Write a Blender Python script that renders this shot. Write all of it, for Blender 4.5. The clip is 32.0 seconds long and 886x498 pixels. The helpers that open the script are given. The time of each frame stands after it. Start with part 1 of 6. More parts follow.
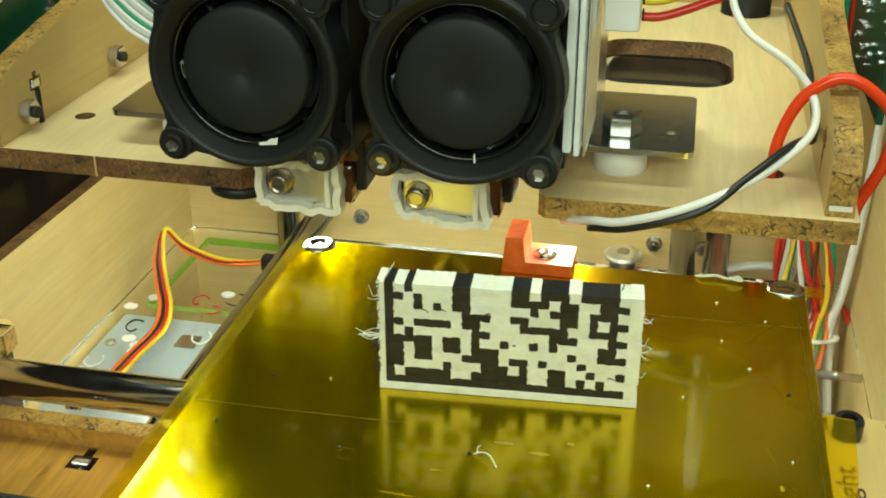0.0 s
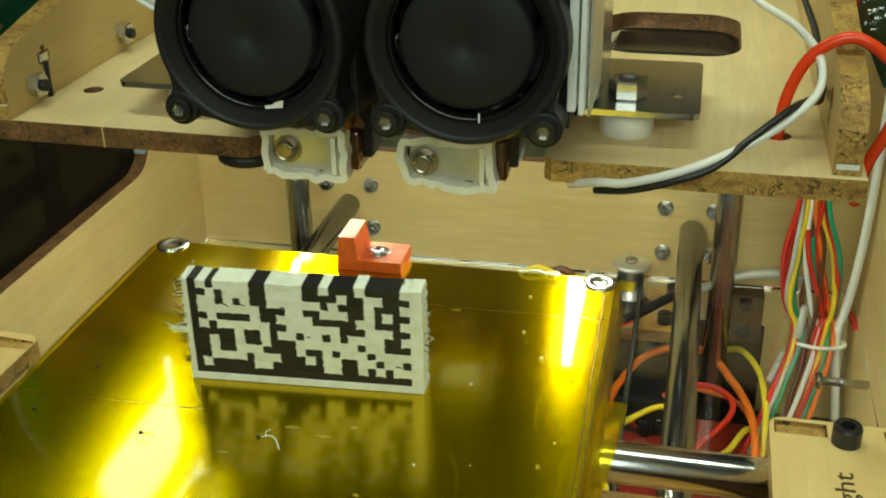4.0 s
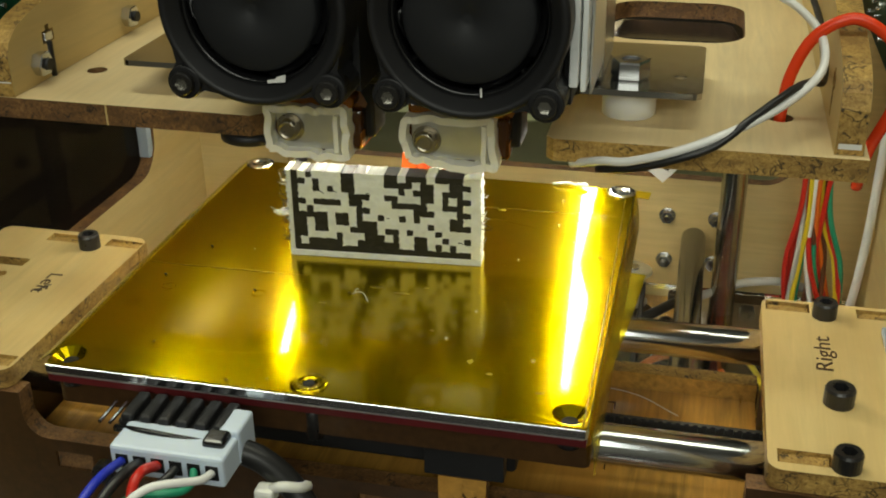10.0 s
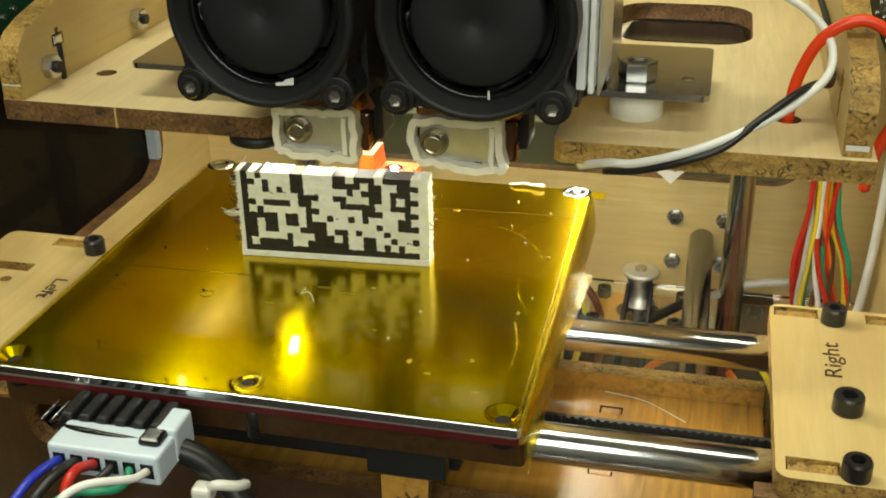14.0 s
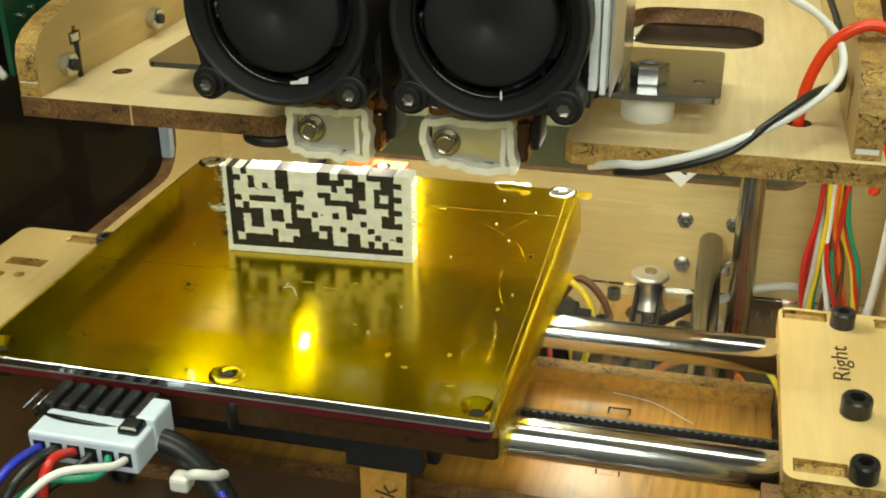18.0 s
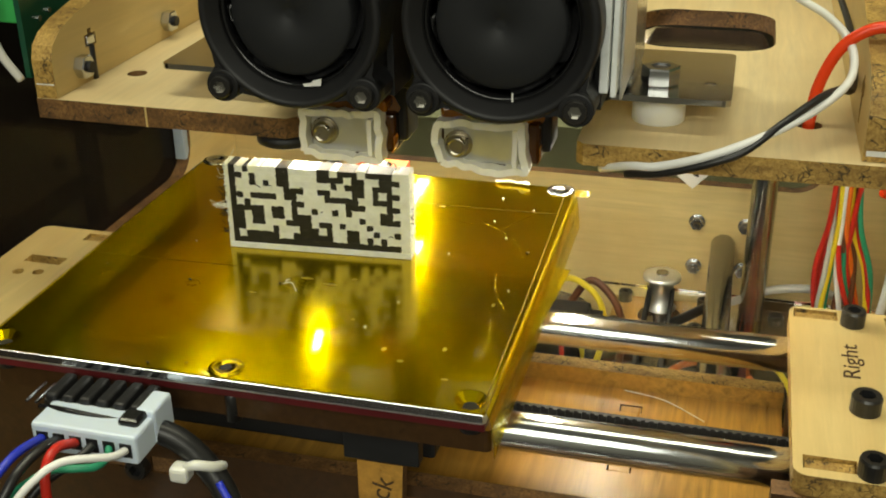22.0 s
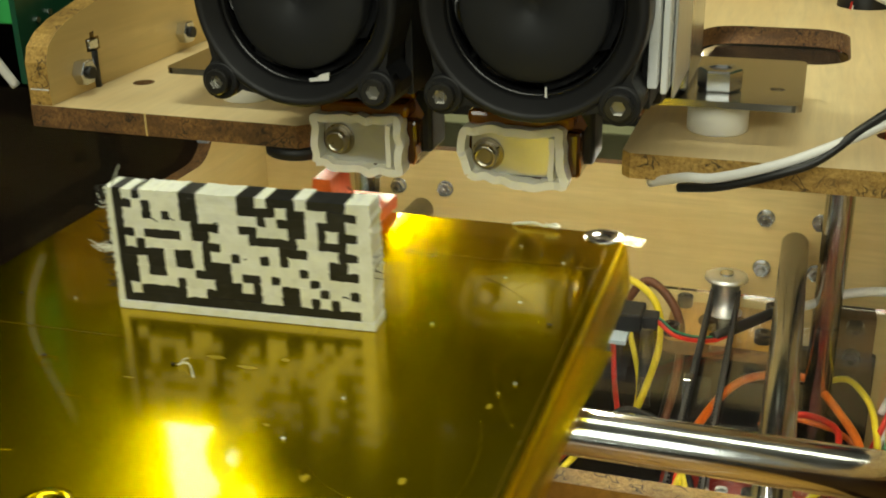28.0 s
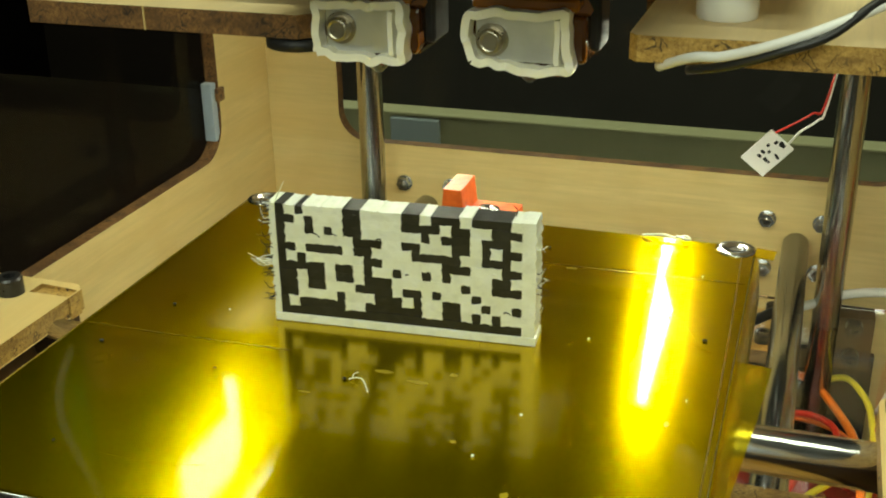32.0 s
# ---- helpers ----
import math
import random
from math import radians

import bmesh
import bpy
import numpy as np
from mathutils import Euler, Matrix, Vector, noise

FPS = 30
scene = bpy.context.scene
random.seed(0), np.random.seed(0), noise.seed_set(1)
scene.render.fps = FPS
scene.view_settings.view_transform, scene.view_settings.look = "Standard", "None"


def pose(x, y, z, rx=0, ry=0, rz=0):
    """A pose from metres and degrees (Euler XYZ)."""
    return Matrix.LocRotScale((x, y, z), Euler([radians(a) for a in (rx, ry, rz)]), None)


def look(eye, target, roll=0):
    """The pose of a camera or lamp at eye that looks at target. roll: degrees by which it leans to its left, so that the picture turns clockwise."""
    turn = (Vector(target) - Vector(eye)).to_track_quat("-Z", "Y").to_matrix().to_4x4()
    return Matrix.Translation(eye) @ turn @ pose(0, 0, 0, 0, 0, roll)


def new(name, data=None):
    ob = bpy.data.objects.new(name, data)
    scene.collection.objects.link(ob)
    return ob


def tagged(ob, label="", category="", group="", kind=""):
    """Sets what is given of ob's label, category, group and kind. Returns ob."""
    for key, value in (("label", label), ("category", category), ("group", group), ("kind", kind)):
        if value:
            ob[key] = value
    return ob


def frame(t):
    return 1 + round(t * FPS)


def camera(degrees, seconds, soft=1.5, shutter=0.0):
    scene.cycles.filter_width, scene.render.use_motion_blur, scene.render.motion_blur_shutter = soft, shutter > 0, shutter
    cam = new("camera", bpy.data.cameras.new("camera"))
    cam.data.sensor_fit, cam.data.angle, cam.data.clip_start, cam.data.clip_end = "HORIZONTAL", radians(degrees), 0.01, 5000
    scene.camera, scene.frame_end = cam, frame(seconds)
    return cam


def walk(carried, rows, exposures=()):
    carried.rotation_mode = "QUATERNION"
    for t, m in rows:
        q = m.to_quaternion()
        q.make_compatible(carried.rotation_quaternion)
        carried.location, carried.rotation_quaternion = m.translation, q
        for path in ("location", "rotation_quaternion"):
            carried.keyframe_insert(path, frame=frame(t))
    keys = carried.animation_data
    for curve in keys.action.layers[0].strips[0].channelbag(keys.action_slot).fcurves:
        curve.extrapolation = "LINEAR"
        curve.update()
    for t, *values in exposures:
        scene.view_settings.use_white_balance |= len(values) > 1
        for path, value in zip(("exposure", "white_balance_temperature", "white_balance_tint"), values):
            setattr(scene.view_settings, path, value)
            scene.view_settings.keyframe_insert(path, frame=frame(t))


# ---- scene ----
from mathutils.geometry import tessellate_polygon

MM = 0.001

# ---- camera ----
cam = camera(42.74, 32.0, soft=1.9, shutter=0.4)
EYES = (
    (0, 0.0609, -0.2342, 0.2213, 63.28, -0.20, 12.35), (0.5, 0.0614, -0.2348, 0.2214, 63.35, -0.11, 12.50),
    (1, 0.0622, -0.2356, 0.2228, 63.27, -0.45, 12.60), (1.5, 0.0621, -0.2367, 0.2240, 63.25, -0.97, 12.97),
    (2, 0.0626, -0.2373, 0.2243, 63.31, -0.59, 12.74), (2.5, 0.0626, -0.2374, 0.2245, 63.33, -0.64, 12.86),
    (4.5, 0.0640, -0.2378, 0.2279, 63.34, -1.16, 13.22), (5, 0.0644, -0.2380, 0.2273, 63.48, -0.92, 13.27),
    (5.5, 0.0641, -0.2383, 0.2273, 63.46, -0.88, 13.38), (6, 0.0644, -0.2389, 0.2279, 63.48, -0.75, 13.34),
    (6.5, 0.0642, -0.2397, 0.2273, 63.58, -0.84, 13.43), (7, 0.0644, -0.2398, 0.2278, 63.61, -0.90, 13.50),
    (7.5, 0.0646, -0.2397, 0.2277, 63.69, -0.98, 13.50), (8, 0.0647, -0.2394, 0.2283, 63.55, -1.21, 13.66),
    (8.5, 0.0652, -0.2394, 0.2284, 63.73, -1.02, 13.52), (9, 0.0649, -0.2402, 0.2279, 63.71, -1.02, 13.83),
    (9.5, 0.0647, -0.2403, 0.2276, 63.73, -0.89, 13.61), (10, 0.0647, -0.2404, 0.2275, 63.77, -0.72, 13.42),
    (10.5, 0.0647, -0.2402, 0.2280, 63.73, -1.13, 13.77), (11, 0.0648, -0.2395, 0.2287, 63.62, -1.46, 13.92),
    (11.5, 0.0648, -0.2400, 0.2283, 63.73, -1.07, 13.66), (12, 0.0648, -0.2404, 0.2279, 63.74, -0.92, 13.66),
    (12.5, 0.0649, -0.2407, 0.2278, 63.86, -0.97, 13.74), (13, 0.0648, -0.2403, 0.2279, 63.76, -1.15, 13.86),
    (13.5, 0.0653, -0.2406, 0.2284, 63.82, -1.35, 14.05), (14, 0.0649, -0.2409, 0.2278, 63.84, -0.95, 13.88),
    (14.5, 0.0651, -0.2410, 0.2277, 63.91, -0.95, 13.99), (16.5, 0.0657, -0.2424, 0.2281, 64.09, -1.12, 14.34),
    (17, 0.0653, -0.2421, 0.2270, 64.04, -0.63, 14.23), (17.5, 0.0657, -0.2434, 0.2272, 64.21, -0.38, 14.25),
    (18, 0.0651, -0.2434, 0.2272, 64.10, -0.60, 14.40), (18.5, 0.0654, -0.2433, 0.2277, 64.06, -0.87, 14.64),
    (19, 0.0657, -0.2438, 0.2277, 64.24, -0.80, 14.59), (19.5, 0.0651, -0.2436, 0.2270, 64.15, -0.59, 14.46),
    (20, 0.0651, -0.2444, 0.2272, 64.25, -0.67, 14.54), (20.5, 0.0651, -0.2445, 0.2270, 64.29, -0.57, 14.57),
    (21, 0.0652, -0.2437, 0.2272, 64.19, -0.84, 14.58), (21.5, 0.0656, -0.2441, 0.2275, 64.18, -0.82, 14.66),
    (22, 0.0657, -0.2448, 0.2280, 64.17, -0.80, 15.11), (22.5, 0.0658, -0.2452, 0.2269, 64.33, -0.56, 14.90),
    (23, 0.0659, -0.2448, 0.2280, 64.28, -0.66, 14.83), (23.5, 0.0658, -0.2447, 0.2289, 64.17, -0.95, 15.01),
    (24, 0.0664, -0.2452, 0.2283, 64.41, -0.85, 15.05), (24.5, 0.0659, -0.2448, 0.2283, 64.25, -0.57, 14.86),
    (26.5, 0.0660, -0.2466, 0.2266, 64.69, -0.61, 14.92), (27, 0.0656, -0.2421, 0.2191, 65.28, -0.16, 15.76),
    (27.5, 0.0658, -0.2212, 0.1967, 65.63, -0.66, 17.25), (28, 0.0657, -0.2182, 0.1875, 67.44, -1.20, 18.36),
    (28.5, 0.0657, -0.2172, 0.1894, 67.31, -0.85, 17.50), (29, 0.0663, -0.2189, 0.1911, 67.48, -1.08, 17.73),
    (29.5, 0.0668, -0.2200, 0.1897, 67.62, -0.49, 17.57), (30, 0.0669, -0.2205, 0.1909, 67.36, -0.74, 18.09),
    (30.5, 0.0667, -0.2208, 0.1930, 66.99, -0.93, 18.43), (31, 0.0663, -0.2199, 0.1935, 66.67, -1.23, 18.56),
    (31.5, 0.0666, -0.2202, 0.1946, 66.71, -1.08, 18.43), (32, 0.0670, -0.2213, 0.1946, 66.63, -0.99, 18.67),
)

BED = (
    (0, 0.0339, -0.0586), (0.5, 0.0370, -0.0586), (1, 0.0245, -0.0581), (1.5, 0.0003, -0.0582), (2, -0.0236, -0.0576),
    (2.5, -0.0390, -0.0575), (4.5, -0.0015, -0.0567), (5, -0.0009, -0.0513), (5.5, 0.0007, -0.0367), (6, 0.0020, -0.0228),
    (6.5, 0.0034, -0.0091), (7, 0.0042, 0.0008), (7.5, 0.0052, 0.0015), (8, 0.0047, 0.0002), (8.5, 0.0004, -0.0003),
    (9, -0.0000, -0.0000), (9.5, 0.0007, -0.0009), (10, -0.0085, 0.0009), (10.5, -0.0084, -0.0012), (11, -0.0112, -0.0023),
    (11.5, -0.0098, -0.0016), (12, -0.0105, -0.0020), (12.5, -0.0088, 0.0005), (13, -0.0198, 0.0002), (13.5, -0.0200, -0.0026),
    (14, -0.0229, -0.0015), (14.5, -0.0197, -0.0019), (16.5, -0.0304, -0.0038), (17, -0.0270, -0.0001), (17.5, -0.0294, -0.0006),
    (18, -0.0299, -0.0021), (18.5, -0.0284, -0.0031), (19, -0.0335, -0.0009), (19.5, -0.0373, -0.0035), (20, -0.0349, 0.0005),
    (20.5, -0.0358, -0.0040), (21, -0.0355, -0.0031), (21.5, -0.0344, -0.0023), (22, -0.0340, -0.0003), (22.5, -0.0334, -0.0008),
    (23, -0.0313, -0.0043), (23.5, -0.0192, -0.0260), (24, -0.0067, -0.0479), (24.5, -0.0150, -0.0563), (26.5, -0.0429, -0.0586),
    (27, -0.0429, -0.0582), (27.5, -0.0434, -0.0572), (28, -0.0249, -0.0595), (28.5, -0.0015, -0.0570), (29, 0.0228, -0.0576),
    (29.5, 0.0396, -0.0597), (30, 0.0153, -0.0579), (30.5, -0.0005, -0.0567), (31, -0.0007, -0.0563), (31.5, -0.0008, -0.0560),
    (32, 0.0014, -0.0532),
)

LIFT = (
    (0, -0.0197), (2, -0.0192), (2.5, -0.0190), (4.5, 0.0010), (5, 0.0061), (5.5, 0.0047), (6, 0.0029),
    (6.5, 0.0008), (7, -0.0000), (8, -0.0000), (10, -0.0001), (12, -0.0001), (14, -0.0002), (18, -0.0005),
    (20, -0.0007), (22, -0.0004), (22.5, 0.0001), (23, 0.0062), (24, 0.0059), (24.5, 0.0064), (26.5, -0.0172),
    (27, -0.0197), (27.5, -0.0187), (28, -0.0193), (28.5, -0.0183), (29, -0.0183), (29.5, -0.0191), (30, -0.0186),
    (30.5, -0.0158), (31, -0.0075), (31.5, 0.0011), (32, 0.0074),
)
walk(cam, [(t, pose(x, y, z, tilt, 0, yaw) @ pose(0, 0, 0, 0, 0, roll)) for t, x, y, z, tilt, roll, yaw in EYES],
     exposures=[(t, stops - 0.09, white, tint) for t, stops, white, tint in (
         (0, -0.12, 6500, -6), (1, -0.12, 6500, -6), (2, -0.48, 6500, -6), (2.5, -0.52, 6500, -6), (4.5, -0.62, 6500, -8), (6, -0.70, 6500, -8), (7, -0.74, 6600, -4),
         (8, -0.80, 6700, 12), (9, -0.82, 6600, 12), (11, -0.83, 6700, 6), (13, -0.83, 7050, 2), (14, -0.35, 6850, 8), (17, -0.15, 6700, 8), (19, -0.13, 6600, 4), (22, -0.42, 7000, 10),
         (24.5, -0.2, 6700, -2), (27, -0.38, 6950, 6), (28, -0.5, 6950, 6), (29, -0.48, 6950, 0), (30, -0.38, 6850, -4), (32, -0.42, 6850, -4))])

# ---- world, room lamps and added lights ----
world = bpy.data.worlds.new("world")
scene.world = world
world.use_nodes = True
world.node_tree.nodes["Background"].inputs[0].default_value = (0.9, 0.86, 0.78, 1)
world.node_tree.nodes["Background"].inputs[1].default_value = 0.02


def lamp(name, place, target, size, size_y, power, colour):
    data = bpy.data.lights.new(name, "AREA")
    data.shape, data.size, data.size_y, data.energy, data.color = "RECTANGLE", size, size_y, power, colour
    ob = new(name, data)
    ob.matrix_world = look(place, target)
    return ob


AREA_LAMPS = (
    # place, target, size, size_y, power, colour: two long tubes, an added panel for the ceiling's bounce, an added
    # front fill, and a small lamp beyond the side window
    ((-0.70, 0.10, 1.84), (-0.55, 0.08, 0.0), 0.22, 1.40, 25, (0.98, 1.0, 0.78)),
    ((0.72, 0.10, 1.84), (0.58, 0.08, 0.0), 0.22, 1.40, 14, (0.98, 1.0, 0.78)),
    ((0.0, 0.05, 1.86), (0.0, 0.05, 0.0), 1.10, 0.60, 3.5, (0.97, 1.0, 0.82)),
    # unseen source, added to brighten the front faces
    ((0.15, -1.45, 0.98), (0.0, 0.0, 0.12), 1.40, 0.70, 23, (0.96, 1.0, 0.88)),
    ((-0.98, 1.50, 1.40), (0.0, 0.0, 0.1), 0.21, 0.48, 7.5, (0.98, 1.0, 0.80)),
)
for where, aim, wide, deep, power, tint in AREA_LAMPS:
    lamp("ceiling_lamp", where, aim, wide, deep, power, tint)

# ---- materials ----


class Nodes:
    """A small helper round one node material."""

    def __init__(self, name):
        self.m = bpy.data.materials.new(name)
        self.m.use_nodes = True
        self.t = self.m.node_tree
        self.b = self.t.nodes["Principled BSDF"]

    def add(self, kind, **inputs):
        n = self.t.nodes.new(kind)
        for key, value in inputs.items():
            n.inputs[key.replace("_", " ")].default_value = value
        return n

    def link(self, a, b):
        self.t.links.new(a, b)

    def coords(self, sx=1.0, sy=1.0, sz=1.0):
        c = self.t.nodes.new("ShaderNodeTexCoord")
        m = self.add("ShaderNodeMapping")
        m.inputs["Scale"].default_value = (sx, sy, sz)
        self.link(c.outputs["Object"], m.inputs["Vector"])
        return m.outputs["Vector"]

    def noise(self, vector, scale, detail=4.0, rough=0.55, distortion=0.0):
        n = self.add("ShaderNodeTexNoise", Scale=scale, Detail=detail, Roughness=rough, Distortion=distortion)
        self.link(vector, n.inputs["Vector"])
        return n.outputs["Fac"]

    def ramp(self, fac, *stops):
        r = self.t.nodes.new("ShaderNodeValToRGB")
        while len(r.color_ramp.elements) < len(stops):
            r.color_ramp.elements.new(0.5)
        for e, (p, c) in zip(r.color_ramp.elements, stops):
            e.position, e.color = p, (*c, 1) if len(c) == 3 else c
        self.link(fac, r.inputs["Fac"])
        return r.outputs["Color"]

    def mix(self, fac, a, b, how="MIX"):
        n = self.t.nodes.new("ShaderNodeMix")
        n.data_type, n.blend_type = "RGBA", how
        for value, socket in ((fac, n.inputs[0]), (a, n.inputs[6]), (b, n.inputs[7])):
            if isinstance(value, (int, float)):
                socket.default_value = value
            elif isinstance(value, tuple):
                socket.default_value = (*value, 1)
            else:
                self.link(value, socket)
        return n.outputs[2]

    def bump(self, height, strength, distance, under=None):
        n = self.add("ShaderNodeBump", Strength=strength, Distance=distance)
        self.link(height, n.inputs["Height"])
        if under is not None:
            self.link(under, n.inputs["Normal"])
        self.link(n.outputs["Normal"], self.b.inputs["Normal"])
        return n.outputs["Normal"]

    def value(self, fac, low, high):
        n = self.add("ShaderNodeMapRange")
        n.inputs["To Min"].default_value, n.inputs["To Max"].default_value = low, high
        self.link(fac, n.inputs["Value"])
        return n.outputs["Result"]

    def set(self, **inputs):
        for key, value in inputs.items():
            socket = self.b.inputs[key.replace("_", " ")]
            if isinstance(value, (int, float)):
                socket.default_value = value
            elif isinstance(value, tuple):
                socket.default_value = (*value, 1)
            else:
                self.link(value, socket)
        return self


def birch(name, tone, along, gloss=0.5, low=0.82):
    """Laser-cut birch plywood face: pale, with fine grain along one axis, faint rays and smudges."""
    n = Nodes(name)
    scale = {"x": (12, 160, 160), "y": (160, 12, 160), "z": (160, 160, 12)}[along]
    v = n.coords(*scale)
    grain = n.noise(v, 3.0, 5.0, 0.6, 0.4)
    wide = n.noise(n.coords(*[s * 0.1 for s in scale]), 4.0, 3.0)
    smudge = n.noise(n.coords(30, 30, 30), 1.0, 4.0)
    c = n.ramp(grain, (0.3, tuple(t * low for t in tone)), (0.7, tone))
    c = n.mix(n.ramp(wide, (0.35, (0, 0, 0)), (0.65, (0.6, 0.6, 0.6))), c, tuple(t * f for t, f in zip(tone, (0.86, 0.78, 0.66))))
    c = n.mix(n.ramp(smudge, (0.5, (0, 0, 0)), (0.8, (0.4, 0.4, 0.4))), c, tuple(t * f for t, f in zip(tone, (0.72, 0.60, 0.45))))
    n.set(Base_Color=c, Roughness=n.value(grain, gloss - 0.08, gloss + 0.1))
    n.bump(grain, 0.12, 0.0003)
    return n.m


def strokes(n, scale, keep):
    """Broken dark strokes: thin contour lines of one noise, kept only where a second one is high."""
    line = n.ramp(n.noise(n.coords(1, 1, 1), scale, 1.5, 0.5, 0.8), (0.455, (0, 0, 0)), (0.5, (1, 1, 1)), (0.545, (0, 0, 0)))
    keep_at = n.ramp(n.noise(n.coords(1, 1, 1), scale * 0.7, 2.0), (keep, (0, 0, 0)), (keep + 0.08, (1, 1, 1)))
    return n.mix(1.0, line, keep_at, "MULTIPLY")


def charred():
    """The laser-burnt edge of plywood: brown, speckled, with darker scalloped strokes."""
    n = Nodes("charred_edge")
    a = n.noise(n.coords(900, 900, 900), 1.4, 5.0, 0.65, 0.6)
    b = n.noise(n.coords(120, 120, 260), 1.0, 3.0)
    c = n.ramp(a, (0.28, (0.055, 0.024, 0.007)), (0.5, (0.19, 0.092, 0.028)), (0.75, (0.34, 0.18, 0.058)))
    c = n.mix(n.ramp(b, (0.35, (0.75, 0.75, 0.75)), (0.6, (0, 0, 0))), c, (0.075, 0.034, 0.010))
    c = n.mix(strokes(n, 300.0, 0.50), c, (0.014, 0.008, 0.004))
    n.set(Base_Color=c, Roughness=0.62)
    n.bump(a, 0.4, 0.0006)
    return n.m


def pale_edge():
    """Plywood edge that was only lightly burnt: golden brown with broken black strokes."""
    n = Nodes("scorched_edge")
    a = n.noise(n.coords(800, 800, 800), 1.5, 5.0, 0.65, 0.6)
    b = n.noise(n.coords(90, 90, 240), 1.0, 3.0)
    c = n.ramp(a, (0.28, (0.20, 0.105, 0.022)), (0.5, (0.47, 0.285, 0.068)), (0.75, (0.66, 0.44, 0.13)))
    c = n.mix(n.ramp(b, (0.35, (0.7, 0.7, 0.7)), (0.55, (0, 0, 0))), c, (0.17, 0.085, 0.018))
    c = n.mix(strokes(n, 330.0, 0.49), c, (0.018, 0.010, 0.004))
    n.set(Base_Color=c, Roughness=0.6)
    n.bump(a, 0.4, 0.0006)
    return n.m


def plastic(name, colour, rough, spread=0.12, bump=0.05, scale=400.0, coat=0.0, through_light=0.0):
    n = Nodes(name)
    a = n.noise(n.coords(), scale, 4.0)
    b = n.noise(n.coords(), scale * 0.08, 3.0)
    c = n.mix(n.ramp(b, (0.35, (0, 0, 0)), (0.7, (1, 1, 1))), tuple(x * (1 - spread) for x in colour), colour)
    n.set(Base_Color=c, Roughness=n.value(a, max(rough - 0.08, 0.02), rough + 0.08), Coat_Weight=coat)
    if through_light:
        n.set(Subsurface_Weight=through_light)
        n.b.inputs["Subsurface Radius"].default_value = (0.002, 0.002, 0.0015)
    n.bump(a, bump, 0.0002)
    return n.m


def metal(name, colour, rough, scale=250.0, stretch=(1, 1, 1), dirt=0.25):
    n = Nodes(name)
    a = n.noise(n.coords(*stretch), scale, 4.0)
    b = n.noise(n.coords(), 60.0, 4.0)
    c = n.mix(n.ramp(b, (0.45, (0, 0, 0)), (0.75, (dirt, dirt, dirt))), colour, tuple(x * 0.4 for x in colour))
    n.set(Base_Color=c, Metallic=1.0, Roughness=n.value(a, max(rough - 0.06, 0.02), rough + 0.08))
    n.bump(a, 0.05, 0.0001)
    return n.m


def printed(name, dark, light, rough, through_light=0.0, other=(0.3, 0.3, 0.28), stain=0.0):
    """Extruded plastic laid in 0.25 mm layers."""
    n = Nodes(name)
    w = n.add("ShaderNodeTexWave", Scale=900.0, Distortion=1.2, Detail=1.0)
    w.bands_direction = "Z"
    n.link(n.coords(), w.inputs["Vector"])
    b = n.noise(n.coords(), 300.0, 4.0)
    g = n.noise(n.coords(), 70.0, 3.0)
    c = n.mix(n.ramp(b, (0.35, (0, 0, 0)), (0.7, (1, 1, 1))), dark, light)
    c = n.mix(n.ramp(g, (0.5, (0, 0, 0)), (0.8, (0.5, 0.5, 0.5))), c, dark)
    # each cell takes up a little of the other colour, in smears
    pick = n.t.nodes.new("ShaderNodeObjectInfo")
    grime = n.noise(n.coords(520, 520, 620), 1.0, 4.0, 0.6, 0.5)
    c = n.mix(n.ramp(grime, (0.52, (0, 0, 0)), (0.78, (stain, stain, stain))), c, other)
    c = n.mix(n.value(pick.outputs["Random"], 0.0, stain * 0.5), c, other)
    n.set(Base_Color=c, Roughness=rough, Subsurface_Weight=through_light)
    n.b.inputs["Subsurface Radius"].default_value = (0.0030, 0.0030, 0.0022)
    under = n.bump(w.outputs["Fac"], 0.22, 0.0001)
    n.bump(b, 0.25, 0.0002, under)
    return n.m


def film_bed():
    """Polyimide film over brushed aluminium: a sharp clear gloss above a yellow metal that spreads light front to back."""
    n = Nodes("polyimide_film")
    fine = n.noise(n.coords(1400, 1400, 1400), 1.0, 2.0)
    wave = n.noise(n.coords(60, 22, 22), 1.0, 1.0, 0.3)
    ripple = n.noise(n.coords(160, 110, 110), 1.0, 2.0, 0.4)
    patch = n.noise(n.coords(22, 22, 22), 1.0, 5.0)
    c = n.ramp(patch, (0.3, (0.49, 0.362, 0.002)), (0.7, (0.62, 0.466, 0.004)))
    n.set(Base_Color=c, Metallic=1.0, Roughness=n.value(patch, 0.21, 0.25), Coat_Weight=0.55,
          Coat_Roughness=0.055, Coat_IOR=1.45, Anisotropic=0.5)
    brush = n.t.nodes.new("ShaderNodeCombineXYZ")
    brush.inputs["Y"].default_value = 1.0
    n.link(brush.outputs["Vector"], n.b.inputs["Tangent"])
    n.set(Specular_Tint=(1.0, 0.80, 0.01))
    under = n.bump(wave, 0.022, 0.0010)
    ripples = n.bump(ripple, 0.03, 0.0003, under)
    n.link(ripples, n.b.inputs["Coat Normal"])
    lines = n.noise(n.coords(25, 1600, 25), 1.0, 2.0)
    n.bump(lines, 0.05, 0.0001, n.bump(fine, 0.02, 0.0001, under))
    return n.m


